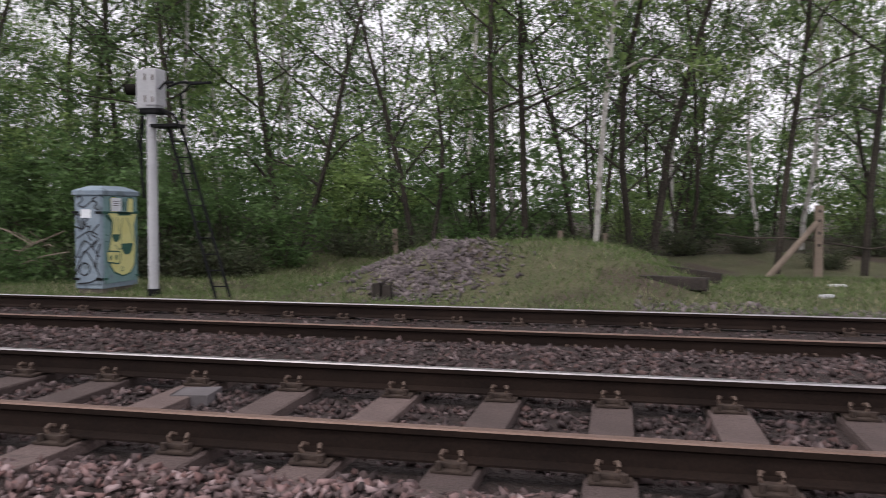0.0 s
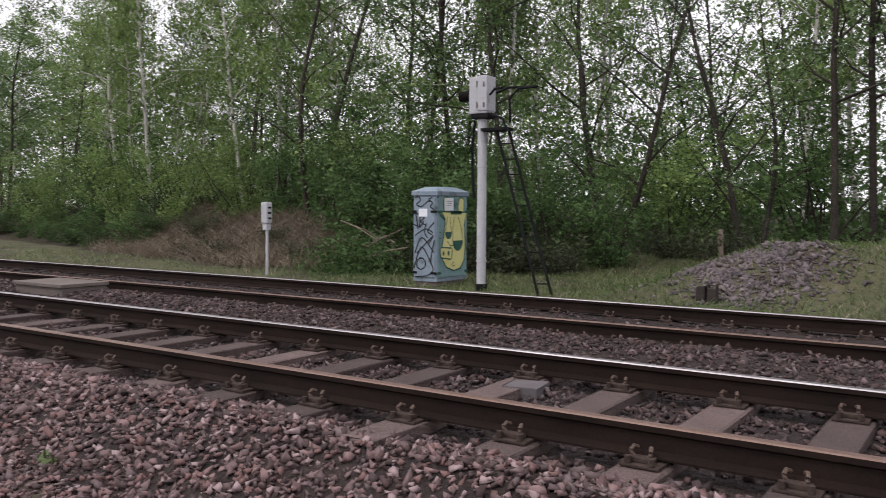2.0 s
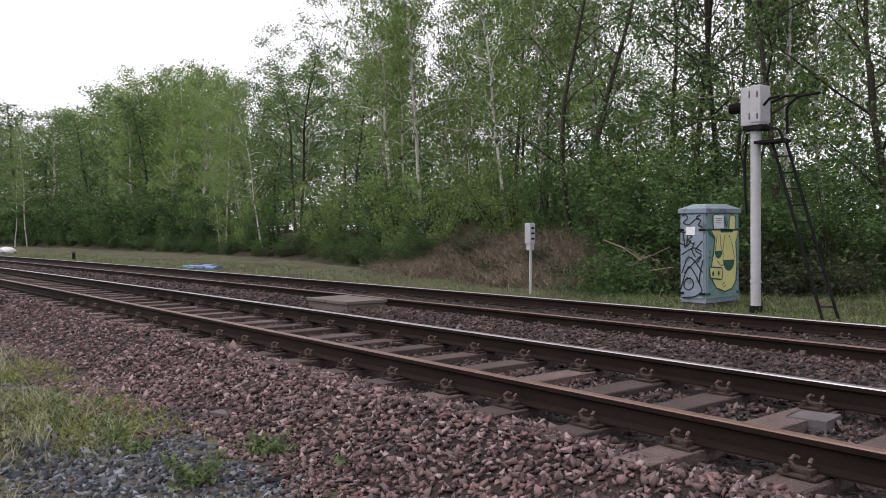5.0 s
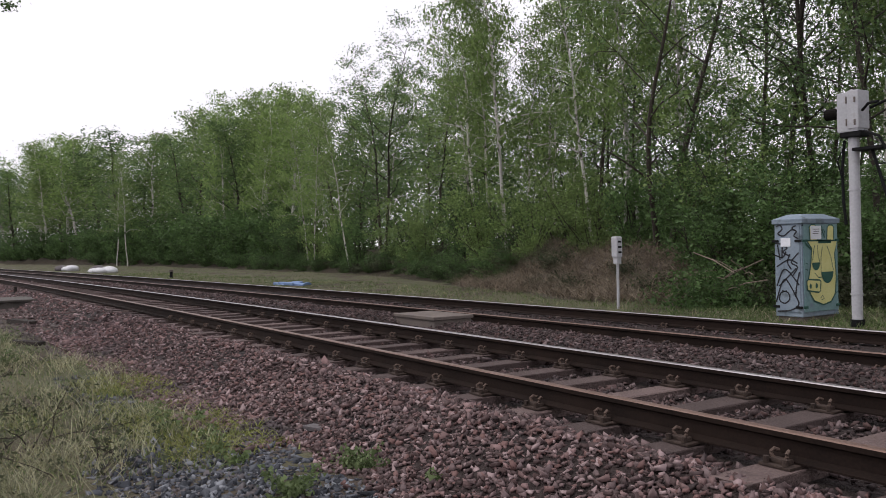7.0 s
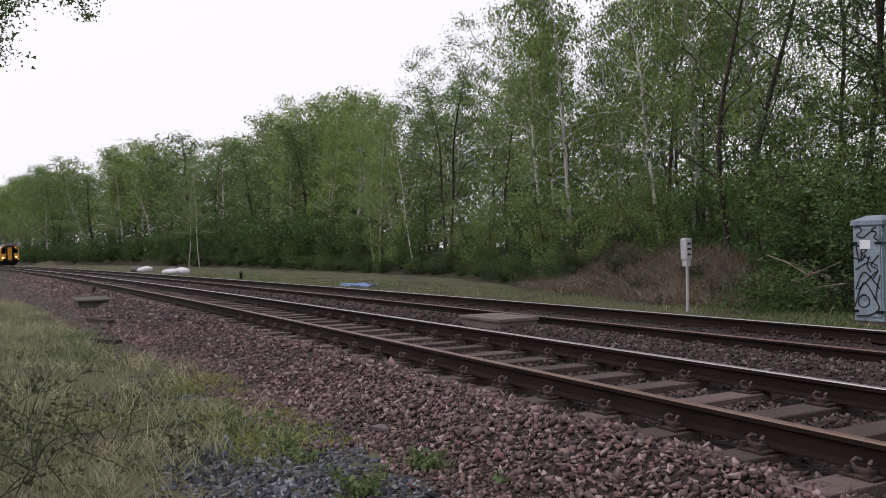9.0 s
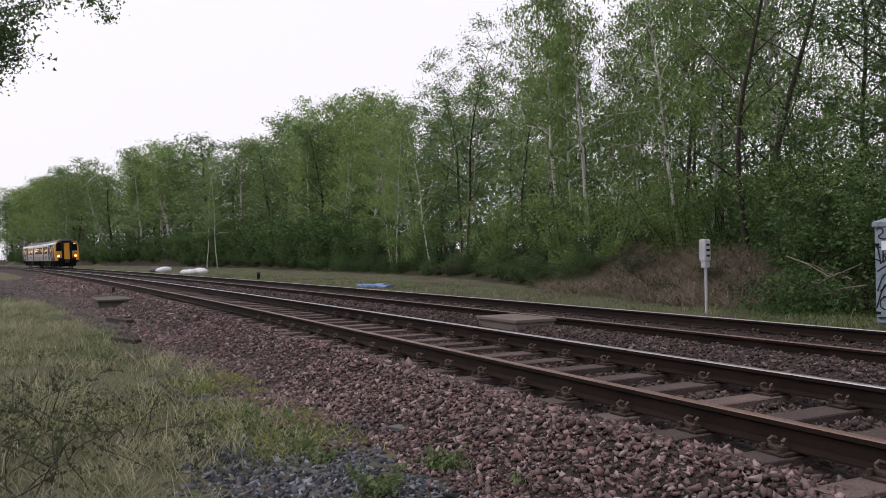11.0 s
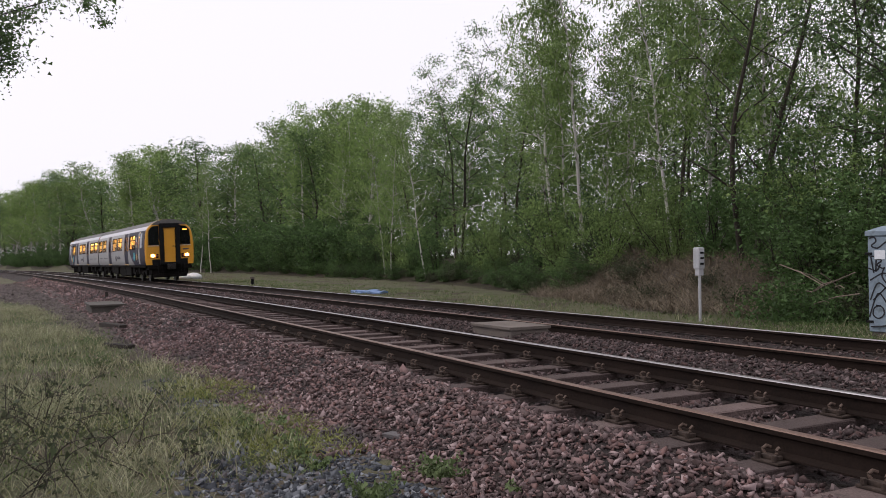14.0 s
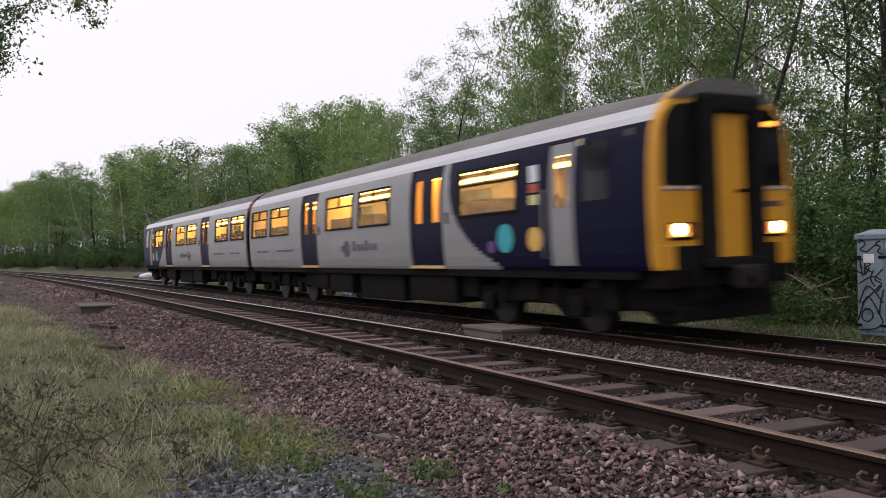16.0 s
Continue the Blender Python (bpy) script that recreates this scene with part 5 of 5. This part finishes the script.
PROFILE = ((1.02, 1.355), (1.08, 1.375), (1.25, 1.395), (1.6, 1.41), (2.01, 1.41), (2.3, 1.40), (2.55, 1.385), (2.83, 1.345), (2.96, 1.315), (3.06, 1.285), (3.16, 1.235), (3.3, 1.12), (3.45, 0.92), (3.58, 0.66), (3.67, 0.36), (3.71, 0.0))
LENGTH = 19.6
WINDOWS = ((-5.2, -3.25), (-10.05, -8.3), (-12.25, -10.45), (-17.2, -15.4), (-19.3, -17.6))
DOORS = ((-7.3, -5.85), (-14.3, -12.95))


def half_width(z):
    return float(np.interp(z, [p[0] for p in PROFILE], [p[1] for p in PROFILE]))


def swoop(z):
    return -5.6 + 1.75 * max(0.0, min(1.0, (3.0 - z) / 1.92)) ** 3


def opening(x, z):
    for a, b in WINDOWS:
        if a < x < b and 2.01 < z < 2.83:
            return True
    for a, b in DOORS:
        if a < x < b and 1.08 < z < 3.06:
            return True
    return -2.34 < x < -1.71 and 1.08 < z < 3.0


def side_skin(s):
    xs = sorted({round(v, 3) for v in [-0.1, -1.71, -2.34, -LENGTH] + [e for w in WINDOWS + DOORS for e in w] + list(np.arange(-5.7, -3.7, 0.03)) + list(np.arange(-LENGTH, -0.1, 0.8))})
    zs = sorted({round(v, 3) for v in [p[0] for p in PROFILE if p[0] <= 3.06] + list(np.arange(1.08, 3.0, 0.07)) + [3.0, 3.06]})
    bm = bmesh.new()
    grid = [[bm.verts.new((x, s * half_width(z), z)) for z in zs] for x in xs]
    for i in range(len(xs) - 1):
        for j in range(len(zs) - 1):
            cx, cz = (xs[i] + xs[i + 1]) / 2, (zs[j] + zs[j + 1]) / 2
            if not opening(cx, cz):
                f = bm.faces.new((grid[i][j], grid[i + 1][j], grid[i + 1][j + 1], grid[i][j + 1]))
                f.material_index = 0 if cx > swoop(cz) else 1
    me = bpy.data.meshes.new("body_side")
    me.materials.append(M["navy"]), me.materials.append(M["silver"])
    bmesh.ops.remove_doubles(bm, verts=bm.verts[:], dist=1e-4)
    bmesh.ops.solidify(bm, geom=bm.faces[:], thickness=-0.05 * s)
    bm.to_mesh(me), bm.free()
    return me


def shell(x0, x1, zlo, zhi, material, name, parent, shrink0=0.0, label=""):
    """A stretch of the roof or cantrail, following the body's profile on both sides."""
    row = [(h, z) for z, h in PROFILE if zlo <= z <= zhi]
    ring = [(-h, z) for h, z in row] + ([(h, z) for h, z in row[::-1]] if zhi < 3.7 else [(h, z) for h, z in row[::-1][1:]])
    bm = bmesh.new()
    xs = list(np.linspace(x0, x1, 9))
    rows = []
    for x in xs:
        k = 1 - shrink0 * max(0.0, 1 - abs(x - x1) / 0.9) ** 2
        rows.append([bm.verts.new((x, y * (0.5 + 0.5 * k), z - (1 - k) * (z - 3.0) * (1 if z > 3 else 0))) for y, z in ring])
    half = len(ring) // 2
    for a, b in zip(rows, rows[1:]):
        for i in range(len(ring) - 1):
            if zhi < 3.7 and i == half - 1:
                continue
            bm.faces.new((a[i], b[i], b[i + 1], a[i + 1]))
    bmesh.ops.recalc_face_normals(bm, faces=bm.faces[:])
    bmesh.ops.solidify(bm, geom=bm.faces[:], thickness=0.04)
    return part(name, bm, material, parent, label, smooth=False)


def window(parent, a, b, s):
    bm = bmesh.new()
    for x0, x1, z0, z1 in ((a - 0.03, b + 0.03, 1.985, 2.03), (a - 0.03, b + 0.03, 2.81, 2.86), (a - 0.03, a + 0.03, 2.0, 2.84), (b - 0.03, b + 0.03, 2.0, 2.84), (a, b, 2.54, 2.575), ((a + b) / 2 - 0.025, (a + b) / 2 + 0.025, 2.56, 2.83)):
        add_box(bm, x0, x1, -0.022, 0.022, z0, z1, 0.004)
    for v in bm.verts:
        v.co.y = v.co.y + s * (half_width(v.co.z) + 0.001)
    f = part("window", bm, M["rubber"], parent, "black-framed window with opening top lights")
    bm = bmesh.new()
    yy = lambda z: s * (half_width(z) - 0.02)
    zs = (2.02, 2.3, 2.55, 2.82)
    col = [[bm.verts.new((x, yy(z), z)) for z in zs] for x in (a + 0.01, b - 0.01)]
    for j in range(3):
        bm.faces.new((col[0][j], col[1][j], col[1][j + 1], col[0][j + 1]))
    p = part("pane", bm, M["window"], f)
    p.visible_shadow = False


def double_door(parent, a, b, s):
    mid = (a + b) / 2
    for x0, x1 in ((a + 0.01, mid - 0.008), (mid + 0.008, b - 0.01)):
        bm = bmesh.new()
        w0, w1 = (x0 + x1) / 2 - 0.17, (x0 + x1) / 2 + 0.17
        for bx in ((x0, w0, 1.09, 3.05), (w1, x1, 1.09, 3.05), (w0, w1, 1.09, 1.95), (w0, w1, 2.83, 3.05)):
            add_box(bm, bx[0], bx[1], -0.02, 0.02, bx[2], bx[3])
        bmesh.ops.subdivide_edges(bm, edges=[e for e in bm.edges if abs(e.verts[0].co.z - e.verts[1].co.z) > 0.5], cuts=6)
        for v in bm.verts:
            v.co.y += s * (half_width(v.co.z) - 0.05)
        d = part("door", bm, M["navy"], parent, "dark navy sliding door leaf")
        bm = bmesh.new()
        q = [bm.verts.new((x, s * (half_width(z) - 0.05), z)) for x, z in ((w0, 1.95), (w1, 1.95), (w1, 2.83), (w0, 2.83))]
        bm.faces.new(q)
        part("pane", bm, M["doorglass"], d).visible_shadow = False
    part("door_step", boxm(a, b, s * 1.39 - 0.03, s * 1.39 + 0.03, 1.03, 1.075, 0.005), M["ochre"], parent, "yellow door threshold")


def bogie(parent, x):
    bm = boxm(x - 1.75, x + 1.75, -1.12, -0.98, 0.45, 0.72, 0.03)
    add_box(bm, x - 1.75, x + 1.75, 0.98, 1.12, 0.45, 0.72, 0.03)
    add_box(bm, x - 0.3, x + 0.3, -1.2, 1.2, 0.5, 0.86, 0.03)
    for s in (-1, 1):
        for e in (-1.3, 1.3):
            add_box(bm, x + e - 0.17, x + e + 0.17, s * 1.13 - 0.09, s * 1.13 + 0.09, 0.28, 0.6, 0.03)
            add_rod(bm, (x + e * 0.6, s * 1.12, 0.42), (x + e * 0.6, s * 1.12, 0.88), 0.08, n=12)
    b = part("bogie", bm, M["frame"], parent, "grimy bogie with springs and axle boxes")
    for e in (-1.3, 1.3):
        bm = bmesh.new()
        for s in (-1, 1):
            add_rod(bm, (x + e, s * 0.69, 0.42), (x + e, s * 0.82, 0.42), 0.42, n=28)
            add_rod(bm, (x + e, s * 0.66, 0.42), (x + e, s * 0.70, 0.42), 0.45, n=28)
        add_rod(bm, (x + e, -0.7, 0.42), (x + e, 0.7, 0.42), 0.08, n=10)
        part("wheelset", bm, M["steel"], b, "steel wheelset")


def plate(shape, x0, x1):
    """A flat plate facing along the track, cut to a shape of (across, up) corners."""
    bm = bmesh.new()
    a, b = ([bm.verts.new((x, y, z)) for y, z in shape] for x in (x0, x1))
    bm.faces.new(a), bm.faces.new(b)
    for i in range(len(shape)):
        j = (i + 1) % len(shape)
        bm.faces.new((a[i], a[j], b[j], b[i]))
    return bm


def carriage():
    c = thing("train_carriage", "diesel train carriage in navy and pale grey, lit inside", "train", "train carriages")
    for s in (-1, 1):
        part("body_side", side_skin(s), None, c)
        for a, b in WINDOWS:
            window(c, a, b, s)
        for a, b in DOORS:
            double_door(c, a, b, s)
        # cab door, white, with a tall window
        bm = bmesh.new()
        for bx in ((-2.33, -2.2, 1.09, 2.99), (-1.86, -1.72, 1.09, 2.99), (-2.2, -1.86, 1.09, 2.0), (-2.2, -1.86, 2.8, 2.99)):
            add_box(bm, bx[0], bx[1], -0.02, 0.02, bx[2], bx[3])
        bmesh.ops.subdivide_edges(bm, edges=[e for e in bm.edges if abs(e.verts[0].co.z - e.verts[1].co.z) > 0.5], cuts=6)
        for v in bm.verts:
            v.co.y += s * (half_width(v.co.z) - 0.03)
        d = part("cab_door", bm, M["silver"], c, "pale grey cab door with a tall window")
        bm = bmesh.new()
        bm.faces.new([bm.verts.new((x, s * (half_width(z) - 0.04), z)) for x, z in ((-2.2, 2.0), (-1.86, 2.0), (-1.86, 2.8), (-2.2, 2.8))])
        part("pane", bm, M["window"], d).visible_shadow = False
        bm = bmesh.new()
        sweep(bm, [(-2.46, s * 1.40, 1.2), (-2.46, s * 1.45, 1.3), (-2.46, s * 1.44, 2.2), (-2.46, s * 1.40, 2.3)], 0.016, 6)
        part("handrail", bm, M["silver"], c)
        bm = boxm(-1.45, -0.9, -0.02, 0.008, 2.05, 2.92)
        bmesh.ops.subdivide_edges(bm, edges=[e for e in bm.edges if abs(e.verts[0].co.z - e.verts[1].co.z) > 0.5], cuts=5)
        for v in bm.verts:
            v.co.y = s * (half_width(v.co.z) + v.co.y)
        part("cab_side_window", bm, M["cabglass"], c, "dark cab side window")
        for x, r, z, m in ((-3.62, 0.25, 1.56, "teal"), (-2.74, 0.2, 1.52, "ochre"), (-4.08, 0.11, 1.42, "violet")):
            bm = rod((x, s * 1.404, z), (x, s * 1.417, z), r, n=28)
            part("roundel", bm, M[m], c)
        bm = rod((-10.85, s * 1.4, 1.5), (-10.85, s * 1.416, 1.5), 0.21, n=24)
        add_box(bm, -11.2, -11.06, s * 1.408 - 0.008, s * 1.408 + 0.008, 1.44, 1.58)
        part("emblem", bm, M["inkgrey"], c, "dark round emblem")
        for k in range(6):
            part("lettering", boxm(-10.45 + 0.25 * k, -10.29 + 0.25 * k, s * 1.409 - 0.006, s * 1.409 + 0.006, 1.44, 1.6 if k % 3 else 1.68), M["inkgrey"], c)
        for a, b in ((-16.6, -15.0), (-18.7, -18.3), (-18.2, -17.5)):
            part("lettering", boxm(a, b, s * 1.406 - 0.006, s * 1.406 + 0.006, 1.5, 1.55), M["inkgrey"], c)
        for z0, z1, m in ((2.45, 2.72, "paper"), (2.28, 2.42, "red"), (2.08, 2.24, "yellowspray")):
            part("notice", boxm(-2.86, -2.62, s * (half_width(z0) + 0.002) - 0.006, s * (half_width(z0) + 0.002) + 0.006, z0, z1, 0.002), M[m], c)
        part("corner_notice", boxm(-0.56, -0.42, s * 1.316 - 0.012, s * 1.316 + 0.012, 2.86, 3.0, 0.003), M["slab"], c)
        part("door_button", boxm(-5.72, -5.62, s * 1.405 - 0.012, s * 1.405 + 0.012, 1.9, 2.12, 0.004), M["black"], c)
        part("door_button", boxm(-12.82, -12.72, s * 1.405 - 0.012, s * 1.405 + 0.012, 1.9, 2.12, 0.004), M["black"], c)
    shell(-LENGTH, -0.1, 3.06, 3.3, M["cant"], "cantrail", c, label="white cantrail band under the roof")
    shell(-LENGTH, -0.02, 3.3, 3.8, M["roof"], "roof", c, 0.12, "grimy grey curved roof")
    brow = [(-1.02, 3.36)] + [(-h * 0.965, z) for z, h in PROFILE if 3.36 < z < 3.7] + [(0, 3.69)] + [(h * 0.965, z) for z, h in PROFILE[::-1] if 3.36 < z < 3.7] + [(1.02, 3.36)]
    part("roof_brow", plate(brow, -0.2, 0.022), M["roof"], c, "grimy grey brow over the cab")
    # inside: floor, lining, lit ceiling, seats
    part("floor", boxm(-LENGTH + 0.1, -0.4, -1.33, 1.33, 1.06, 1.12), M["frame"], c)
    part("ceiling", boxm(-LENGTH + 0.2, -1.6, -1.15, 1.15, 2.98, 3.02), M["lining"], c, "cream ceiling")
    for y in (-0.62, 0.62):
        part("ceiling_lamp", boxm(-LENGTH + 0.6, -1.7, y - 0.16, y + 0.16, 2.93, 2.975, 0.01), M["saloon"], c, "long warm ceiling lamp")
    part("bulkhead", boxm(-1.62, -1.55, -1.33, 1.33, 1.1, 3.0), M["lining"], c)
    part("bulkhead", boxm(-LENGTH + 0.15, -LENGTH + 0.2, -1.33, 1.33, 1.1, 3.0), M["lining"], c)
    part("vestibule_screen", boxm(-7.5, -7.45, -1.33, -0.4, 1.1, 2.9), M["lining"], c)
    part("vestibule_screen", boxm(-12.8, -12.75, -1.33, -0.4, 1.1, 2.9), M["lining"], c)
    bm = boxm(-0.22, 0.22, -0.46, 0.46, 1.5, 1.62, 0.03)
    add_box(bm, -0.27, -0.16, -0.46, 0.46, 1.5, 2.3, 0.04)
    me = bpy.data.meshes.new("seat")
    bm.to_mesh(me), bm.free()
    me.materials.append(M["seat"])
    for x in [*np.arange(-5.0, -3.0, 0.9), *np.arange(-12.0, -8.0, 0.9), *np.arange(-19.2, -14.8, 0.9)]:
        for y in (-0.82, 0.82):
            p = part("seat", me, None, c)
            p.matrix_basis = pose(x, y, 0)
    # ends
    outline = [(-h, z) for z, h in PROFILE if z <= 3.67] + [(0.0, 3.70)] + [(h, z) for z, h in PROFILE[::-1] if z <= 3.67]
    bm = bmesh.new()
    bm.faces.new([bm.verts.new((-LENGTH, y, z)) for y, z in outline])
    r = bmesh.ops.extrude_face_region(bm, geom=bm.faces[:])
    bmesh.ops.translate(bm, vec=(0.06, 0, 0), verts=[v for v in r["geom"] if isinstance(v, bmesh.types.BMVert)])
    part("rear_end", bm, M["frame"], c, "dark inner end of the carriage")
    bm = boxm(-LENGTH - 0.195, -LENGTH + 0.02, -0.55, 0.55, 1.0, 3.3, 0.04)
    part("bellows", bm, M["rubber"], c, "black gangway bellows")
    for s in (-1, 1):
        part("coupling_band", rod((-LENGTH - 0.02, s * 1.2, 2.6), (-LENGTH - 0.02, s * 1.2, 3.2), 0.05), M["red"], c)
    # cab front: rounded yellow face with dark windows each side of a rubber-framed gangway door
    bm = bmesh.new()
    rings = []
    for x, k, cut in ((-0.13, 0.998, 0.0), (-0.07, 0.99, 0.01), (-0.02, 0.965, 0.03), (0.0, 0.94, 0.05)):
        rings.append([bm.verts.new((x, y * k, z - cut * (z > 3.2) * (z - 3.0) * 2)) for y, z in outline])
    n = len(outline)
    for a, b in zip(rings, rings[1:]):
        for i in range(n):
            bm.faces.new((a[i], b[i], b[(i + 1) % n], a[(i + 1) % n]))
    bm.faces.new(rings[-1])
    part("cab_front", bm, M["yellow"], c, "warning yellow cab front")
    part("front_skirt", boxm(-0.3, 0.012, -1.02, 1.02, 0.98, 1.34, 0.02), M["rubber"], c, "black lower front panel")
    cap = [(-h * 0.955, z - 0.035) for z, h in PROFILE if z >= 3.45] + [(h * 0.955, z - 0.035) for z, h in PROFILE[-2::-1] if z >= 3.45]
    part("roof_dome", plate(cap, -0.2, 0.03), M["roof"], c, "grimy grey brow of the roof")
    for s in (-1, 1):
        shape = ((0.6, 2.17), (1.19, 2.17), (1.21, 2.25), (1.17, 3.0), (1.1, 3.14), (0.95, 3.27), (0.6, 3.31))
        f = part("windscreen", plate([(s * a, b) for a, b in shape], -0.02, 0.018), M["rubber"], c, "rounded windscreen frame")
        part("pane", plate([(s * (0.9 + (a - 0.9) * 0.9), 2.74 + (b - 2.74) * 0.94) for a, b in shape], 0.01, 0.024), M["cabglass"], f, "dark windscreen glass")
        part("windscreen_sill", boxm(0.0, 0.03, min(s * 0.6, s * 1.22), max(s * 0.6, s * 1.22), 2.11, 2.15, 0.006), M["cant"], c)
        bm = bmesh.new()
        sweep(bm, [(0.035, s * 0.95, 2.1), (0.045, s * 0.9, 2.5), (0.04, s * 0.86, 2.8)], 0.009, 5)
        part("wiper", bm, M["black"], c)
        l = part("lamp_housing", boxm(-0.02, 0.03, min(s * 0.66, s * 1.14), max(s * 0.66, s * 1.14), 1.42, 1.66, 0.02), M["rubber"], c, "black lamp housing")
        # the headlamp's amber halo, put into a glowing lens around it
        part("lamp_lens", boxm(0.026, 0.036, min(s * 0.81, s * 1.12), max(s * 0.81, s * 1.12), 1.46, 1.64, 0.004), M["lens"], l, "lamp lens that glows amber in place of the headlamp's halo")
        part("headlamp", rod((0.032, s * 0.97, 1.56), (0.045, s * 0.97, 1.56), 0.088, 0.08, 20), M["head"], l, "bright warm headlamp")
        part("tail_lamp", rod((0.028, s * 0.77, 1.55), (0.04, s * 0.77, 1.55), 0.06, 0.055, 16), M["red"], l)
        part("step_panel", boxm(-0.16, 0.02, min(s * 1.08, s * 1.28), max(s * 1.08, s * 1.28), 1.03, 1.36, 0.02), M["yellow"], c)
        part("gangway_pillar", boxm(-0.05, 0.2, min(s * 0.36, s * 0.58), max(s * 0.36, s * 0.58), 1.12, 3.4, 0.05), M["rubber"], c, "thick black rubber gangway pillar")
    part("gangway_head", boxm(-0.05, 0.19, -0.58, 0.58, 3.18, 3.44, 0.06), M["rubber"], c, "black rubber gangway head")
    part("gangway_foot", boxm(-0.05, 0.21, -0.58, 0.58, 1.02, 1.16, 0.03), M["rubber"], c)
    g = part("gangway_door", boxm(-0.02, 0.05, -0.36, 0.36, 1.14, 3.18, 0.015), M["yellow"], c, "yellow gangway door")
    part("door_frame", boxm(0.045, 0.058, -0.36, -0.31, 1.16, 3.08, 0.004), M["rubber"], g)
    part("door_frame", boxm(0.045, 0.058, 0.31, 0.36, 1.16, 3.08, 0.004), M["rubber"], g)
    part("handle", boxm(0.05, 0.09, 0.14, 0.28, 2.06, 2.11, 0.008), M["black"], g)
    part("destination_display", boxm(0.024, 0.034, 0.76, 1.02, 3.03, 3.1), M["marker"], c, "amber destination display")
    part("number_bar", boxm(0.0, 0.012, 0.75, 1.1, 1.86, 1.94), M["inkgrey"], c, "dark painted bar")
    bm = boxm(-0.1, 0.25, -0.18, 0.18, 0.78, 1.0, 0.03)
    add_box(bm, 0.2, 0.42, -0.24, 0.24, 0.72, 1.05, 0.04)
    add_rod(bm, (0.3, 0, 0.9), (0.52, 0, 0.9), 0.1, n=12)
    part("coupler", bm, M["steel"], c, "worn automatic coupler")
    for y in (-0.75, -0.5, 0.45, 0.62, 0.8):
        bm = bmesh.new()
        sweep(bm, [(0.0, y, 1.1), (0.16, y, 0.95), (0.18, y * 0.95, 0.6), (0.05, y * 0.9, 0.5)], 0.025, 6)
        part("brake_hose", bm, M["rubber"], c)
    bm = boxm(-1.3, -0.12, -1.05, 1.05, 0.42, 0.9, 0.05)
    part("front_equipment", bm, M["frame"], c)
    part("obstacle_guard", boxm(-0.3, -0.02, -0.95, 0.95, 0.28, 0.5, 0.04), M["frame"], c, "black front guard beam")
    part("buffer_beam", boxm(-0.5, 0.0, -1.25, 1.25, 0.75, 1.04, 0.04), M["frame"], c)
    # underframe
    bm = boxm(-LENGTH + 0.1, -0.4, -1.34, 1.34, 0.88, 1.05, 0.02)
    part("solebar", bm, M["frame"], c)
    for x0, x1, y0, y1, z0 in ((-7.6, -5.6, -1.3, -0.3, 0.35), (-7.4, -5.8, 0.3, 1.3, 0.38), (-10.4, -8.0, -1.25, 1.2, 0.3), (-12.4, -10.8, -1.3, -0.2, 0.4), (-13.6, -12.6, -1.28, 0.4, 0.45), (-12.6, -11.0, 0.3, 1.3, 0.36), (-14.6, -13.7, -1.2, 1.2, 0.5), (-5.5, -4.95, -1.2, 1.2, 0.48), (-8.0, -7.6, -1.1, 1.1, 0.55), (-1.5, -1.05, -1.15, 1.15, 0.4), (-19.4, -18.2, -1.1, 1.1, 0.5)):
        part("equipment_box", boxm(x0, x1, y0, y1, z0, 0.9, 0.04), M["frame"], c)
    bogie(c, -3.3), bogie(c, -16.4)
    return c


car_a = carriage()
car_b = copy_thing(car_a, pose(-39.6, 0, 0, 0, 0, 180))
tagged(car_a, "leading diesel carriage in navy and pale grey, headlamps lit")
tagged(car_b, "trailing diesel carriage in pale grey, windows lit")


# ---- movement ----
def motions():
    """The train comes round the curve on the far track, faster and faster."""
    mid = (RAILS[2][0] + RAILS[3][0]) / 2
    z = (RAILS[2][1] + RAILS[3][1]) / 2
    cant = math.degrees(math.atan((RAILS[3][1] - RAILS[2][1]) / 1.505))

    def front(t):
        u = max(t, 9.0) - 16
        x = SPEED[0] * u ** 3 + SPEED[1] * u ** 2 + SPEED[2] * u + SPEED[3]
        return x + min(0.0, t - 9.0) * 18.5

    def rows(ahead, a, b, flip):
        out = []
        for k in range(65):
            t = k * 0.25
            x = front(t)
            p, q = ((x + d, mid - float(bend(x + d))) for d in (a, b))
            turn = math.atan2(p[1] - q[1], p[0] - q[0])
            m = pose(p[0], p[1], z, 0, 0, math.degrees(turn)) @ pose(0, 0, 0, cant) @ pose(ahead, 0, 0, 0, 0, flip)
            out.append((t, m))
        return out

    walk(car_a, rows(3.3, -3.3, -16.4, 0))
    walk(car_b, rows(-16.4 - 0.0, -23.2, -36.3, 180))


SPEED = (0.02147, 0.29685, 21.64573, -8.47267)
motions()
